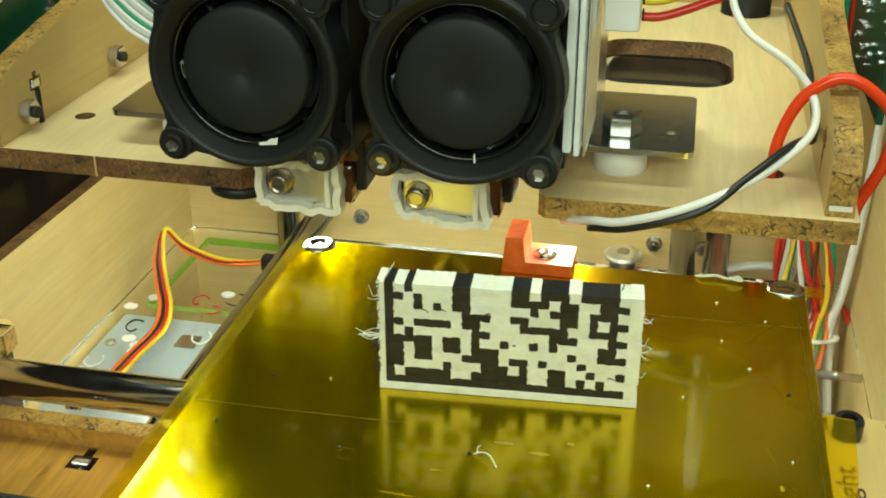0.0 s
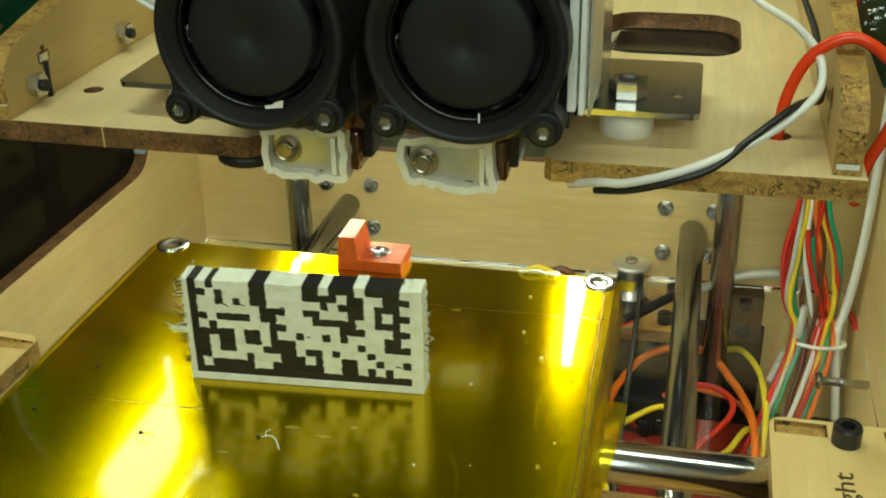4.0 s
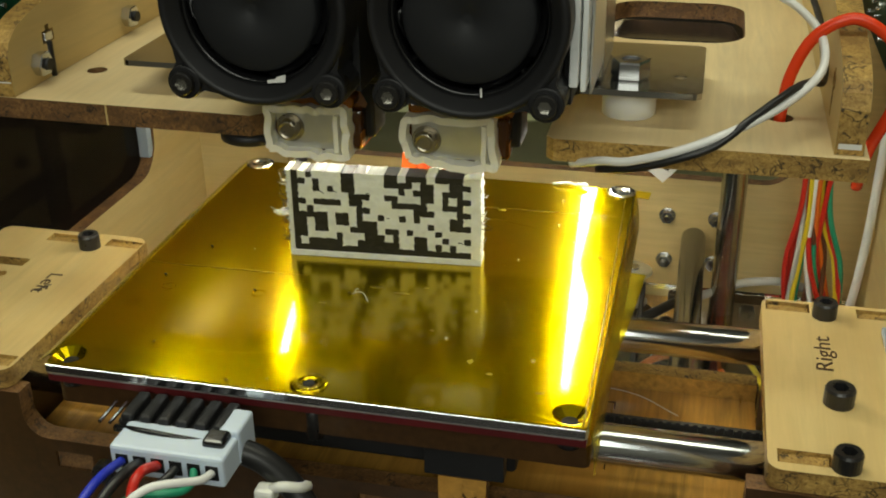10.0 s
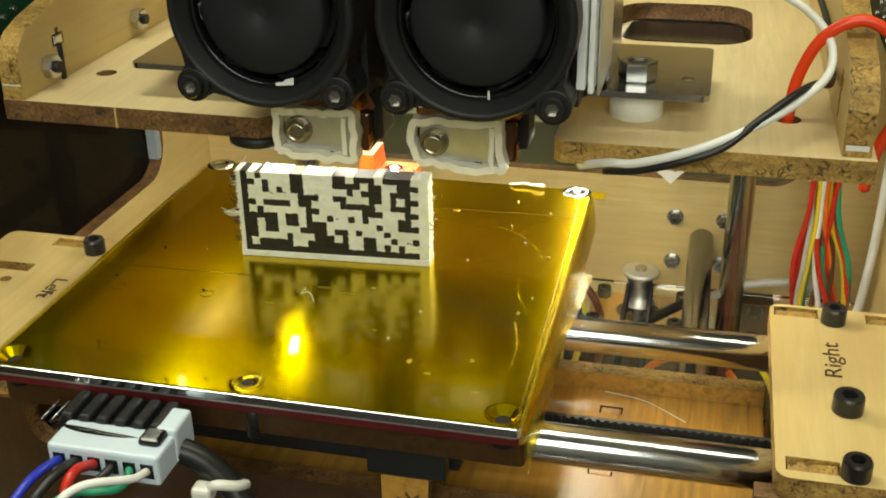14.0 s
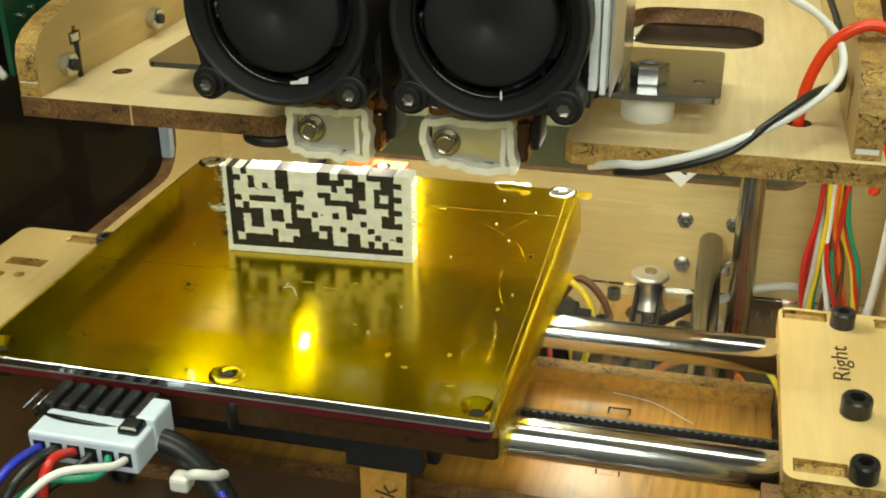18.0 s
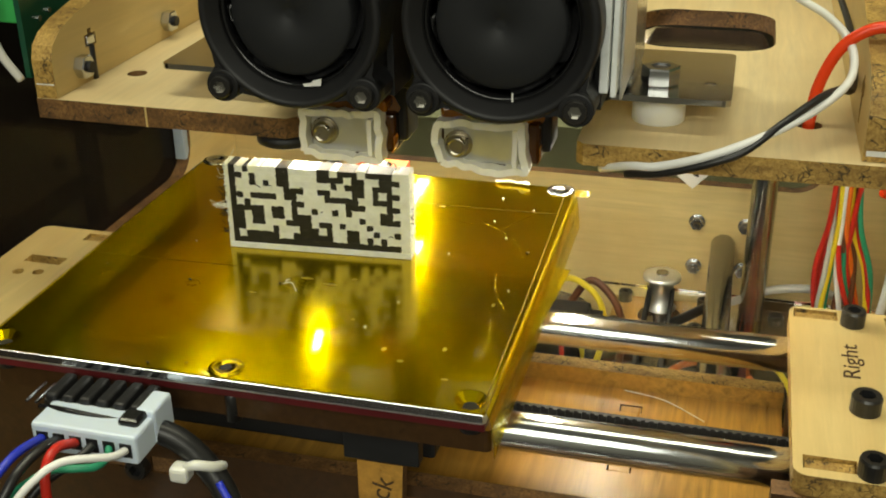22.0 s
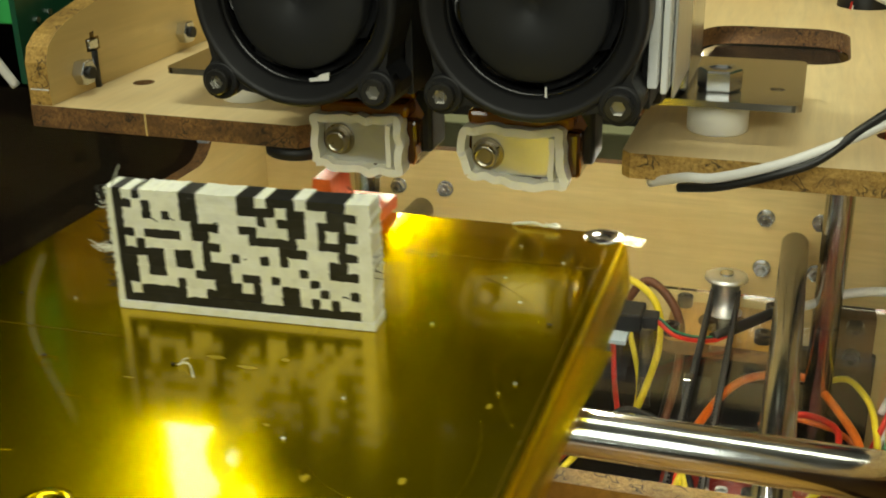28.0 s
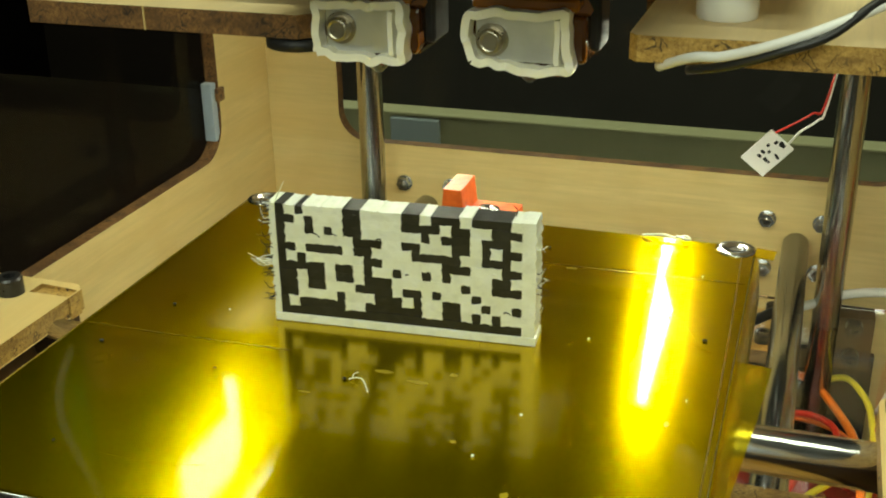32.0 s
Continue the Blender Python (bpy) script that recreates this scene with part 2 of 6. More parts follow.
def film_clear():
    """The film where nothing lies behind it."""
    n = Nodes("loose_film")
    n.set(Base_Color=(0.97, 0.78, 0.05), Roughness=0.14, Transmission_Weight=0.95)
    n.b.inputs["IOR"].default_value = 1.1
    n.bump(n.noise(n.coords(), 160.0, 3.0), 0.35, 0.0006)
    return n.m


def glass(name, colour, rough=0.02, through_light=1.0, ior=1.46):
    n = Nodes(name)
    n.set(Base_Color=colour, Roughness=rough, Transmission_Weight=through_light)
    n.b.inputs["IOR"].default_value = ior
    n.bump(n.noise(n.coords(), 25.0, 3.0), 0.03, 0.0005)
    return n.m


def soft_emitter(name, colour, strength):
    """An added emitter, brightest off centre and fading towards its rim."""
    n = Nodes(name)
    spot = n.t.nodes.new("ShaderNodeTexGradient")
    spot.gradient_type = "QUADRATIC_SPHERE"
    c = n.t.nodes.new("ShaderNodeTexCoord")
    m = n.add("ShaderNodeMapping")
    m.inputs["Location"].default_value = (-1.0, -0.22, 0.0)
    m.inputs["Scale"].default_value = (2.0, 1.44, 0.0)
    n.link(c.outputs["Generated"], m.inputs["Vector"])
    n.link(m.outputs["Vector"], spot.inputs["Vector"])
    n.set(Base_Color=(0.6, 0.6, 0.5), Roughness=0.5, Emission_Color=colour, Emission_Strength=n.value(spot.outputs["Fac"], 0.0, strength))
    return n.m


def glow(name, colour, strength):
    n = Nodes(name)
    n.set(Base_Color=(0.9, 0.9, 0.85))
    n.b.inputs["Emission Color"].default_value = (*colour, 1)
    n.b.inputs["Emission Strength"].default_value = strength
    return n.m


# birch paled in its colour for the light falling on the lift floor
PLY_FLOOR_LIT = birch("lit_birch_ply", (0.80, 0.65, 0.37), "y", 0.5, 0.8)
PLY_X = birch("birch_ply_x", (0.74, 0.57, 0.25), "x")
PLY_Y = birch("birch_ply_y", (0.70, 0.535, 0.235), "y")
PLY_WALL = birch("birch_ply_wall", (0.72, 0.565, 0.26), "x", 0.45)
# ordinary brown ply; shade under the bed is put into this dark tone
PLY_BROWN_SHADE = birch("brown_shade_ply", (0.065, 0.031, 0.010), "y", 0.32, 0.5)
PLY_MID = birch("golden_brown_ply", (0.62, 0.335, 0.068), "y", 0.30, 0.38)
EDGE = charred()
EDGE_PALE = pale_edge()
STEEL = metal("polished_steel", (0.80, 0.83, 0.86), 0.16, 300.0, (1, 1, 1), 0.12)
STEEL_DULL = metal("dull_steel", (0.44, 0.43, 0.40), 0.16)
ROD_STEEL = metal("ground_rod_steel", (0.36, 0.37, 0.38), 0.17)
SCREW_STEEL = metal("bright_screw_steel", (0.40, 0.39, 0.36), 0.26)
ZINC = metal("zinc_plate", (0.62, 0.64, 0.66), 0.22)
ALU = metal("milled_aluminium", (0.86, 0.87, 0.86), 0.42, 500.0, (1, 0.05, 1))
BRACKET = metal("brushed_steel_sheet", (0.50, 0.49, 0.47), 0.16, 900.0, (0.06, 1, 1), 0.1)
# white non-metal; the aluminium's bright shine is put into its colour
METAL_SHINE = plastic("metal_shine_white", (0.90, 0.93, 0.93), 0.28, 0.15, 0.15, 250.0)
HEATER_ALU = metal("stained_aluminium", (0.74, 0.74, 0.71), 0.36, 500.0, (1, 0.05, 1), 0.5)
BRONZE = metal("heat_tinted_steel", (0.42, 0.38, 0.30), 0.28)
BLACK = plastic("black_plastic", (0.018, 0.018, 0.019), 0.45, 0.3)
BLACK_GLOSS = plastic("glossy_black_plastic", (0.012, 0.012, 0.013), 0.16, 0.3)
FAN_HUB = plastic("matt_fan_hub", (0.018, 0.019, 0.021), 0.55, 0.2)
BLACK_SCREW = plastic("black_oxide_steel", (0.020, 0.019, 0.018), 0.30, 0.3)
RUBBER = plastic("black_rubber", (0.018, 0.017, 0.016), 0.6)
WHITE_PRINT = printed("cream_printed_plastic", (0.80, 0.82, 0.70), (0.90, 0.93, 0.86), 0.40, 0.7, (0.30, 0.31, 0.30), 0.22)
BLACK_PRINT = printed("black_printed_plastic", (0.006, 0.006, 0.006), (0.016, 0.016, 0.015), 0.46, 0.0, (0.10, 0.10, 0.095), 0.2)
ORANGE_PRINT = printed("orange_printed_plastic", (0.62, 0.09, 0.012), (0.82, 0.16, 0.03), 0.45)
CERAMIC = plastic("cream_ceramic_tape", (0.95, 0.92, 0.78), 0.7, 0.12, 0.5, 900.0, 0.0, 0.6)
AMBER = plastic("amber_film_wrap", (0.46, 0.155, 0.010), 0.14, 0.75, 0.5, 260.0, 0.5)
AMBER_DARK = plastic("dark_amber_film", (0.10, 0.032, 0.004), 0.12, 0.85, 0.5, 260.0, 0.6)
NYLON = plastic("white_nylon", (0.80, 0.80, 0.74), 0.35, 0.05, 0.05, 400.0, 0.0, 0.5)
WHITE = plastic("white_plastic", (0.86, 0.86, 0.83), 0.4, 0.1)
CONNECTOR = plastic("milky_white_plastic", (0.66, 0.76, 0.88), 0.35, 0.08, 0.05, 400.0, 0.0, 0.3)
FILM = film_bed()
FILM_DULL = plastic("dull_film_seam", (0.12, 0.075, 0.002), 0.25, 0.3)
FILM_SMEAR = plastic("dried_smear", (0.40, 0.30, 0.02), 0.22, 0.4, 0.2, 900.0)
FILM_LOOSE = film_clear()
RED_BOARD = plastic("red_board_edge", (0.30, 0.02, 0.012), 0.4, 0.4)
HEATER_RED = plastic("dark_red_heater_edge", (0.13, 0.012, 0.014), 0.4, 0.5)
GREEN_BOARD = plastic("green_board", (0.01, 0.10, 0.05), 0.35, 0.4)
GREEN_BLOCK = plastic("green_terminal", (0.05, 0.48, 0.12), 0.4)
GREY_BOX = plastic("grey_painted_metal", (0.38, 0.45, 0.52), 0.35, 0.15)
BLUE_GREY = plastic("pale_blue_box", (0.50, 0.62, 0.68), 0.35, 0.15)
ACRYLIC = glass("clear_acrylic", (0.98, 1.0, 0.98))
ACRYLIC_EDGE = plastic("cut_acrylic_edge", (0.32, 0.52, 0.08), 0.25, 0.1, 0.05, 400.0, 0.0, 0.6)
SMOKED = glass("smoked_acrylic", (0.58, 0.59, 0.53), 0.02, 1.0, 1.16)
PANE = glass("window_acrylic", (0.20, 0.17, 0.145), 0.02, 1.0, 1.16)
LED = glow("led_strip_light", (1.0, 1.0, 0.84), 92.0)
GLOW_PATCH = soft_emitter("added_glow_patch", (1.0, 1.0, 0.84), 3.0)
LED_SIDE = glow("small_led_strip_light", (1.0, 1.0, 0.84), 62.0)
INK = plastic("burnt_lettering", (0.07, 0.035, 0.012), 0.7)
# pale for the room's lit end; the unlit end has shade in its colour
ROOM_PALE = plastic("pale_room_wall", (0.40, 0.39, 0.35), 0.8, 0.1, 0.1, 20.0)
ROOM_HALF_SHADE = plastic("room_half_shade_tone", (0.055, 0.050, 0.045), 0.8, 0.3, 0.1, 20.0)
ROOM_SHADE = plastic("room_shade_tone", (0.016, 0.014, 0.016), 0.8, 0.3, 0.1, 20.0)
TABLE_AND_SHADE = plastic("table_and_shade_dark", (0.022, 0.016, 0.013), 0.5, 0.4, 0.1, 20.0)
OLIVE = plastic("olive_grey_panel", (0.46, 0.46, 0.29), 0.6, 0.15, 0.05, 30.0)
for dull, level in ((ROOM_SHADE, 0.1), (TABLE_AND_SHADE, 0.1), (BLACK, 0.3), (FAN_HUB, 0.25), (BLACK_PRINT, 0.3)):
    dull.node_tree.nodes["Principled BSDF"].inputs["Specular IOR Level"].default_value = level
SOLDER = metal("solder", (0.75, 0.75, 0.75), 0.25)


def wire_colour(name, colour, rough=0.38):
    return plastic("wire_" + name, colour, rough, 0.12, 0.03, 600.0)


W_WHITE = wire_colour("white", (0.88, 0.88, 0.85))
W_GREY = wire_colour("grey", (0.52, 0.52, 0.48))
W_BLACK = wire_colour("black", (0.015, 0.015, 0.015))
W_RED = wire_colour("red", (0.60, 0.028, 0.016), 0.3)
HOSE_RED = wire_colour("bright_red", (0.93, 0.065, 0.014), 0.22)
W_YELLOW = wire_colour("yellow", (0.80, 0.62, 0.03))
W_GREEN = wire_colour("green", (0.02, 0.30, 0.16))
W_BLUE = wire_colour("blue", (0.02, 0.04, 0.55))
W_ORANGE = wire_colour("orange", (0.80, 0.17, 0.015))
W_BROWN = wire_colour("brown", (0.14, 0.05, 0.02))

# ---- mesh helpers: all measures in millimetres ----


def box(bm, x0, x1, y0, y1, z0, z1, bevel=0.0, mat=0):
    vs = [bm.verts.new((x * MM, y * MM, z * MM)) for x in (x0, x1) for y in (y0, y1) for z in (z0, z1)]
    faces = []
    for q in ((0, 1, 3, 2), (4, 6, 7, 5), (0, 4, 5, 1), (2, 3, 7, 6), (0, 2, 6, 4), (1, 5, 7, 3)):
        f = bm.faces.new([vs[i] for i in q])
        f.material_index = mat
        faces.append(f)
    if bevel:
        edges = {e for f in faces for e in f.edges}
        bmesh.ops.bevel(bm, geom=list(edges), offset=bevel * MM, segments=2, profile=0.5, affect="EDGES")
    return bm


def axes(axis):
    return {"x": (Vector((0, 1, 0)), Vector((0, 0, 1)), Vector((1, 0, 0))),
            "y": (Vector((1, 0, 0)), Vector((0, 0, 1)), Vector((0, 1, 0))),
            "z": (Vector((1, 0, 0)), Vector((0, 1, 0)), Vector((0, 0, 1)))}[axis]


def lathe(bm, centre, axis, profile, seg=28, mat=0, phase=0.0):
    """Rings of (radius, height) along an axis from centre; closed at both ends."""
    u, v, w = axes(axis) if isinstance(axis, str) else axis
    c = Vector(centre) * MM
    rings = []
    for r, h in profile:
        rings.append([bm.verts.new(c + w * h * MM + (u * math.cos(a) + v * math.sin(a)) * max(r, 0.001) * MM)
                      for a in (phase + 2 * math.pi * i / seg for i in range(seg))])
    for a, b in zip(rings, rings[1:]):
        for i in range(seg):
            f = bm.faces.new((a[i], a[(i + 1) % seg], b[(i + 1) % seg], b[i]))
            f.material_index, f.smooth = mat, seg > 8
    for ring, flip in ((rings[0], True), (rings[-1], False)):
        f = bm.faces.new(ring[::-1] if flip else ring)
        f.material_index = mat
    return bm


def hoop(bm, centre, axis, profile, seg=56, mat=0):
    """A ring turned from a closed profile of (radius, height); open in the middle."""
    u, v, w = axes(axis)
    c = Vector(centre) * MM
    rings = [[bm.verts.new(c + w * h * MM + (u * math.cos(a) + v * math.sin(a)) * r * MM) for a in (2 * math.pi * i / seg for i in range(seg))] for r, h in profile]
    for a, b in zip(rings, rings[1:] + rings[:1]):
        for i in range(seg):
            f = bm.faces.new((a[i], a[(i + 1) % seg], b[(i + 1) % seg], b[i]))
            f.material_index, f.smooth = mat, True
    return bm


def cyl(bm, centre, axis, r, h, seg=28, mat=0, bevel=0.0):
    b = min(bevel, h * 0.45, r * 0.45)
    profile = [(r - b, 0), (r, b), (r, h - b), (r - b, h)] if b else [(r, 0), (r, h)]
    return lathe(bm, centre, axis, profile, seg, mat)


def circle(cx, cy, r, seg=20):
    return [(cx + r * math.cos(2 * math.pi * i / seg), cy + r * math.sin(2 * math.pi * i / seg)) for i in range(seg)]


def rounded(x0, x1, y0, y1, r, seg=6):
    pts = []
    for cx, cy, a0 in ((x1 - r, y1 - r, 0), (x0 + r, y1 - r, 90), (x0 + r, y0 + r, 180), (x1 - r, y0 + r, 270)):
        pts += [(cx + r * math.cos(radians(a0 + 90 * i / seg)), cy + r * math.sin(radians(a0 + 90 * i / seg))) for i in range(seg + 1)]
    return pts


def plate(bm, axis, low, high, outline, holes=(), mat=0, edge=1, hole_edge=None):
    """A flat board of any outline with holes, between two heights on an axis."""

    u, v, w = axes(axis)
    loops = [outline, *holes]
    flat = [Vector((a, b, 0)) for loop in loops for a, b in loop]
    tris = tessellate_polygon([[Vector((a, b, 0)) for a, b in loop] for loop in loops])
    sides = []
    for h in (low, high):
        sides.append([bm.verts.new((u * p.x + v * p.y + w * h) * MM) for p in flat])
    for t in tris:
        for side in sides:
            try:
                bm.faces.new([side[i] for i in t]).material_index = mat
            except ValueError:
                pass
    start = 0
    for k, loop in enumerate(loops):
        n = len(loop)
        for i in range(n):
            a, b = start + i, start + (i + 1) % n
            f = bm.faces.new((sides[0][a], sides[0][b], sides[1][b], sides[1][a]))
            f.material_index = edge if k == 0 or hole_edge is None else hole_edge
        start += n
    bmesh.ops.recalc_face_normals(bm, faces=bm.faces[:])
    return bm


def spline(points, steps=8):
    """Points of a smooth curve through the given ones."""
    p = [Vector(q) for q in points]
    p = [2 * p[0] - p[1], *p, 2 * p[-1] - p[-2]]
    out = []
    for a, b, c, d in zip(p, p[1:], p[2:], p[3:]):
        for i in range(steps):
            t = i / steps
            out.append(0.5 * (2 * b + (c - a) * t + (2 * a - 5 * b + 4 * c - d) * t * t + (3 * b - a - 3 * c + d) * t ** 3))
    out.append(p[-2])
    return out


def tube(bm, points, r, seg=10, steps=8, mat=0, taper=1.0):
    """A round wire through points."""
    path = spline(points, steps)
    up, rings = None, []
    for i, q in enumerate(path):
        d = (path[min(i + 1, len(path) - 1)] - path[max(i - 1, 0)]).normalized()
        if up is None:
            up = d.orthogonal().normalized()
        up = (up - d * up.dot(d)).normalized()
        side = d.cross(up)
        k = r * (1 + (taper - 1) * i / (len(path) - 1))
        rings.append([bm.verts.new((q + (up * math.cos(a) + side * math.sin(a)) * k) * MM) for a in (2 * math.pi * j / seg for j in range(seg))])
    for a, b in zip(rings, rings[1:]):
        for j in range(seg):
            f = bm.faces.new((a[j], a[(j + 1) % seg], b[(j + 1) % seg], b[j]))
            f.smooth, f.material_index = True, mat
    for ring in (rings[0][::-1], rings[-1]):
        bm.faces.new(ring).material_index = mat
    return bm


def strap(bm, points, across, wide, thick, steps=8, mat=0):
    """A flat band through points, as wide as given along the direction across."""
    path = spline(points, steps)
    a = Vector(across).normalized()
    rings = []
    for i, q in enumerate(path):
        d = (path[min(i + 1, len(path) - 1)] - path[max(i - 1, 0)]).normalized()
        n = d.cross(a).normalized()
        rings.append([bm.verts.new((q + a * sa * wide / 2 + n * sn * thick / 2) * MM) for sa, sn in ((-1, -1), (1, -1), (1, 1), (-1, 1))])
    for p, q in zip(rings, rings[1:]):
        for j in range(4):
            bm.faces.new((p[j], p[(j + 1) % 4], q[(j + 1) % 4], q[j])).material_index = mat
    bm.faces.new(rings[0][::-1]), bm.faces.new(rings[-1])
    return bm


BASES = {}


def thing(name, base, label, category, group="", kind=""):
    """An Empty at the base of a thing; base in millimetres."""
    ob = new(name)
    ob.empty_display_size = 0.005
    ob.location = Vector(base) * MM
    BASES[ob.name] = Vector(base) * MM
    return tagged(ob, label, category, group, kind)


def part(name, bm, material, parent, label=""):
    """Links a bmesh, built at its true place, as one mesh under a thing or a part."""
    mats = material if isinstance(material, (list, tuple)) else [material]
    base = BASES[parent.name]
    me = bpy.data.meshes.new(name)
    bmesh.ops.recalc_face_normals(bm, faces=bm.faces[:])
    bmesh.ops.translate(bm, verts=bm.verts[:], vec=-base)
    bm.to_mesh(me)
    bm.free()
    for m in mats:
        me.materials.append(m)
    ob = new(name, me)
    ob.parent = parent
    BASES[ob.name] = base
    if label:
        tagged(ob, label)
    return ob


def solid(name, bm, material, label, category, base=None, group="", kind=""):
    """A top-level thing that is one mesh; its origin sits at the middle of its foot."""
    mats = material if isinstance(material, (list, tuple)) else [material]
    bmesh.ops.recalc_face_normals(bm, faces=bm.faces[:])
    if base is None:
        xs, ys, zs = zip(*(v.co for v in bm.verts))
        base = Vector(((min(xs) + max(xs)) / 2, (min(ys) + max(ys)) / 2, min(zs)))
    else:
        base = Vector(base) * MM
    bmesh.ops.translate(bm, verts=bm.verts[:], vec=-base)
    me = bpy.data.meshes.new(name)
    bm.to_mesh(me)
    bm.free()
    for m in mats:
        me.materials.append(m)
    ob = new(name, me)
    ob.location = base
    BASES[ob.name] = base.copy()
    return tagged(ob, label, category, group, kind)


def lettering(text, size, m, material, parent, name="lettering"):
    """Flat letters as a mesh; m places them in metres in the world."""
    c = bpy.data.curves.new("letters", "FONT")
    c.body, c.size, c.extrude, c.align_x, c.align_y = text, size * MM, 0.00005, "CENTER", "CENTER"
    tmp = bpy.data.objects.new("letters", c)
    scene.collection.objects.link(tmp)
    dg = bpy.context.evaluated_depsgraph_get()
    me = bpy.data.meshes.new_from_object(tmp.evaluated_get(dg))
    bpy.data.objects.remove(tmp)
    me.transform(m)
    me.transform(Matrix.Translation(-BASES[parent.name]))
    me.materials.clear()
    me.materials.append(material)
    ob = new(name, me)
    ob.parent = parent
    BASES[ob.name] = BASES[parent.name]
    return ob


def cap_screw(bm, c, axis, r, h, sign=1, mat=0, socket=1):
    """Cap screw: rim, then a sunk hexagonal socket in the second material."""
    u, v, w = axes(axis)
    w = w * sign
    o = Vector(c) * MM
    seg = 24

    def ring(rr, hh, hexed=False):
        out = []
        for i in range(seg):
            a = 2 * math.pi * i / seg
            k = rr
            if hexed:
                k = rr * math.cos(math.pi / 6) / math.cos((a % (math.pi / 3)) - math.pi / 6)
            out.append(bm.verts.new(o + (w * hh + (u * math.cos(a) + v * math.sin(a)) * k) * MM))
        return out
    rows = [(ring(r, 0), mat), (ring(r, h * 0.86), mat), (ring(r * 0.9, h), mat), (ring(r * 0.56, h, True), socket), (ring(r * 0.52, h * 0.35, True), socket)]
    for (a, _), (b, m) in zip(rows, rows[1:]):
        for i in range(seg):
            f = bm.faces.new((a[i], a[(i + 1) % seg], b[(i + 1) % seg], b[i]))
            f.material_index = m if m == socket and b is rows[4][0] else mat
    bm.faces.new(rows[-1][0]).material_index = socket
    bm.faces.new(rows[0][0][::-1]).material_index = mat
    return bm


def nut(bm, c, axis, r, h, sign=1, mat=0):
    u, v, w = axes(axis)
    w = w * sign
    o = Vector(c) * MM
    rings = []
    for rr, hh in ((r * 0.94, 0), (r, h * 0.1), (r, h * 0.9), (r * 0.92, h), (r * 0.55, h), (r * 0.5, h * 0.4)):
        rings.append([bm.verts.new(o + (w * hh + (u * math.cos(a) + v * math.sin(a)) * rr) * MM) for a in (math.pi / 3 * i for i in range(6))])
    for a, b in zip(rings, rings[1:]):
        for i in range(6):
            bm.faces.new((a[i], a[(i + 1) % 6], b[(i + 1) % 6], b[i])).material_index = mat
    bm.faces.new(rings[-1]).material_index = mat
    bm.faces.new(rings[0][::-1]).material_index = mat
    return bm


def funnel(bm, c, r_top, r_low, depth, seg=14, mat=0, floor_mat=1):
    """An open conical sink below c, with flat facets and a dark floor."""
    o = Vector(c) * MM
    rings = [[bm.verts.new(o + Vector((r * math.cos(2 * math.pi * i / seg), r * math.sin(2 * math.pi * i / seg), h)) * MM) for i in range(seg)] for r, h in ((r_top + 0.25, 0.03), (r_top, 0), (r_low, -depth))]
    for a, b in zip(rings, rings[1:]):
        for i in range(seg):
            bm.faces.new((a[i], a[(i + 1) % seg], b[(i + 1) % seg], b[i])).material_index = mat
    bm.faces.new(rings[-1]).material_index = floor_mat
    return bm


def fresh():
    return bmesh.new()


ON_LIFT, ON_CARRIAGE, ON_BED = [], [], []

# ================= the room round the printer =================


def room():
    bm = box(fresh(), -1900, 1900, -1700, 2300, -800, -780)
    solid("room_floor", bm, ROOM_SHADE, "dark floor of the room", "floor", kind="structure")
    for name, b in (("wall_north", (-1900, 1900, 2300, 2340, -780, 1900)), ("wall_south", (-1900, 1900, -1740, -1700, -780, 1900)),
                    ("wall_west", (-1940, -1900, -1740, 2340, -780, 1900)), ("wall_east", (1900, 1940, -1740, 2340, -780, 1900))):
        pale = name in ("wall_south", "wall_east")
        solid(name, box(fresh(), *b), ROOM_PALE if pale else (ROOM_HALF_SHADE if name == "wall_north" else ROOM_SHADE), "pale plaster wall of the room" if pale else "wall of the room, coloured dark for its unlit end", "wall", kind="structure")
    solid("ceiling", box(fresh(), -1940, 1940, -1740, 2340, 1900, 1930), ROOM_PALE, "pale plaster ceiling of the room", "ceiling", kind="structure")
    table = thing("table", (0, 300, -780), "dark wooden table that carries the printer", "table")
    part("table_top", box(fresh(), -900, 900, -420, 620, -100, -64, 2), TABLE_AND_SHADE, table)
    for x in (-860, 860):
        for y in (-390, 590):
            part("leg", box(fresh(), x - 30, x + 30, y - 30, y + 30, -780, -100, 2), TABLE_AND_SHADE, table)
    # what shows through the rear window: a low olive panel with a grey socket plate
    panel = thing("panel", (-10, 330, -64), "olive-grey low panel standing on the table behind the printer", "panel")
    part("board", box(fresh(), -212, 420, 330, 338, -64, 20, 1), OLIVE, panel)
    part("top_rail", box(fresh(), -212, 420, 327, 341, 20, 22, 0.6), OLIVE, panel)
    plate_box = box(fresh(), -147, -119, 326.5, 329.7, 4, 19, 1)
    solid("socket_plate", plate_box, GREY_BOX, "grey plastic socket plate on the olive panel", "socket")
    # stand seen dimly through the side window
    stand = thing("stand", (-430, 60, -64), "dark stand seen dimly through the side window", "stand")
    part("post", box(fresh(), -446, -414, 40, 70, -64, 240, 2), BLACK, stand)
    part("foot", box(fresh(), -500, -380, -40, 160, -64, -50, 2), BLACK, stand)
    part("brace", tube(fresh(), [(-430, 55, 60), (-440, 150, 0), (-445, 190, -48)], 8), BLACK, stand)


room()

# ================= the printer's case =================
LEFT, RIGHT, BACK, FOOT, TOP = -143.0, 132.0, 182.0, -60.0, 292.0


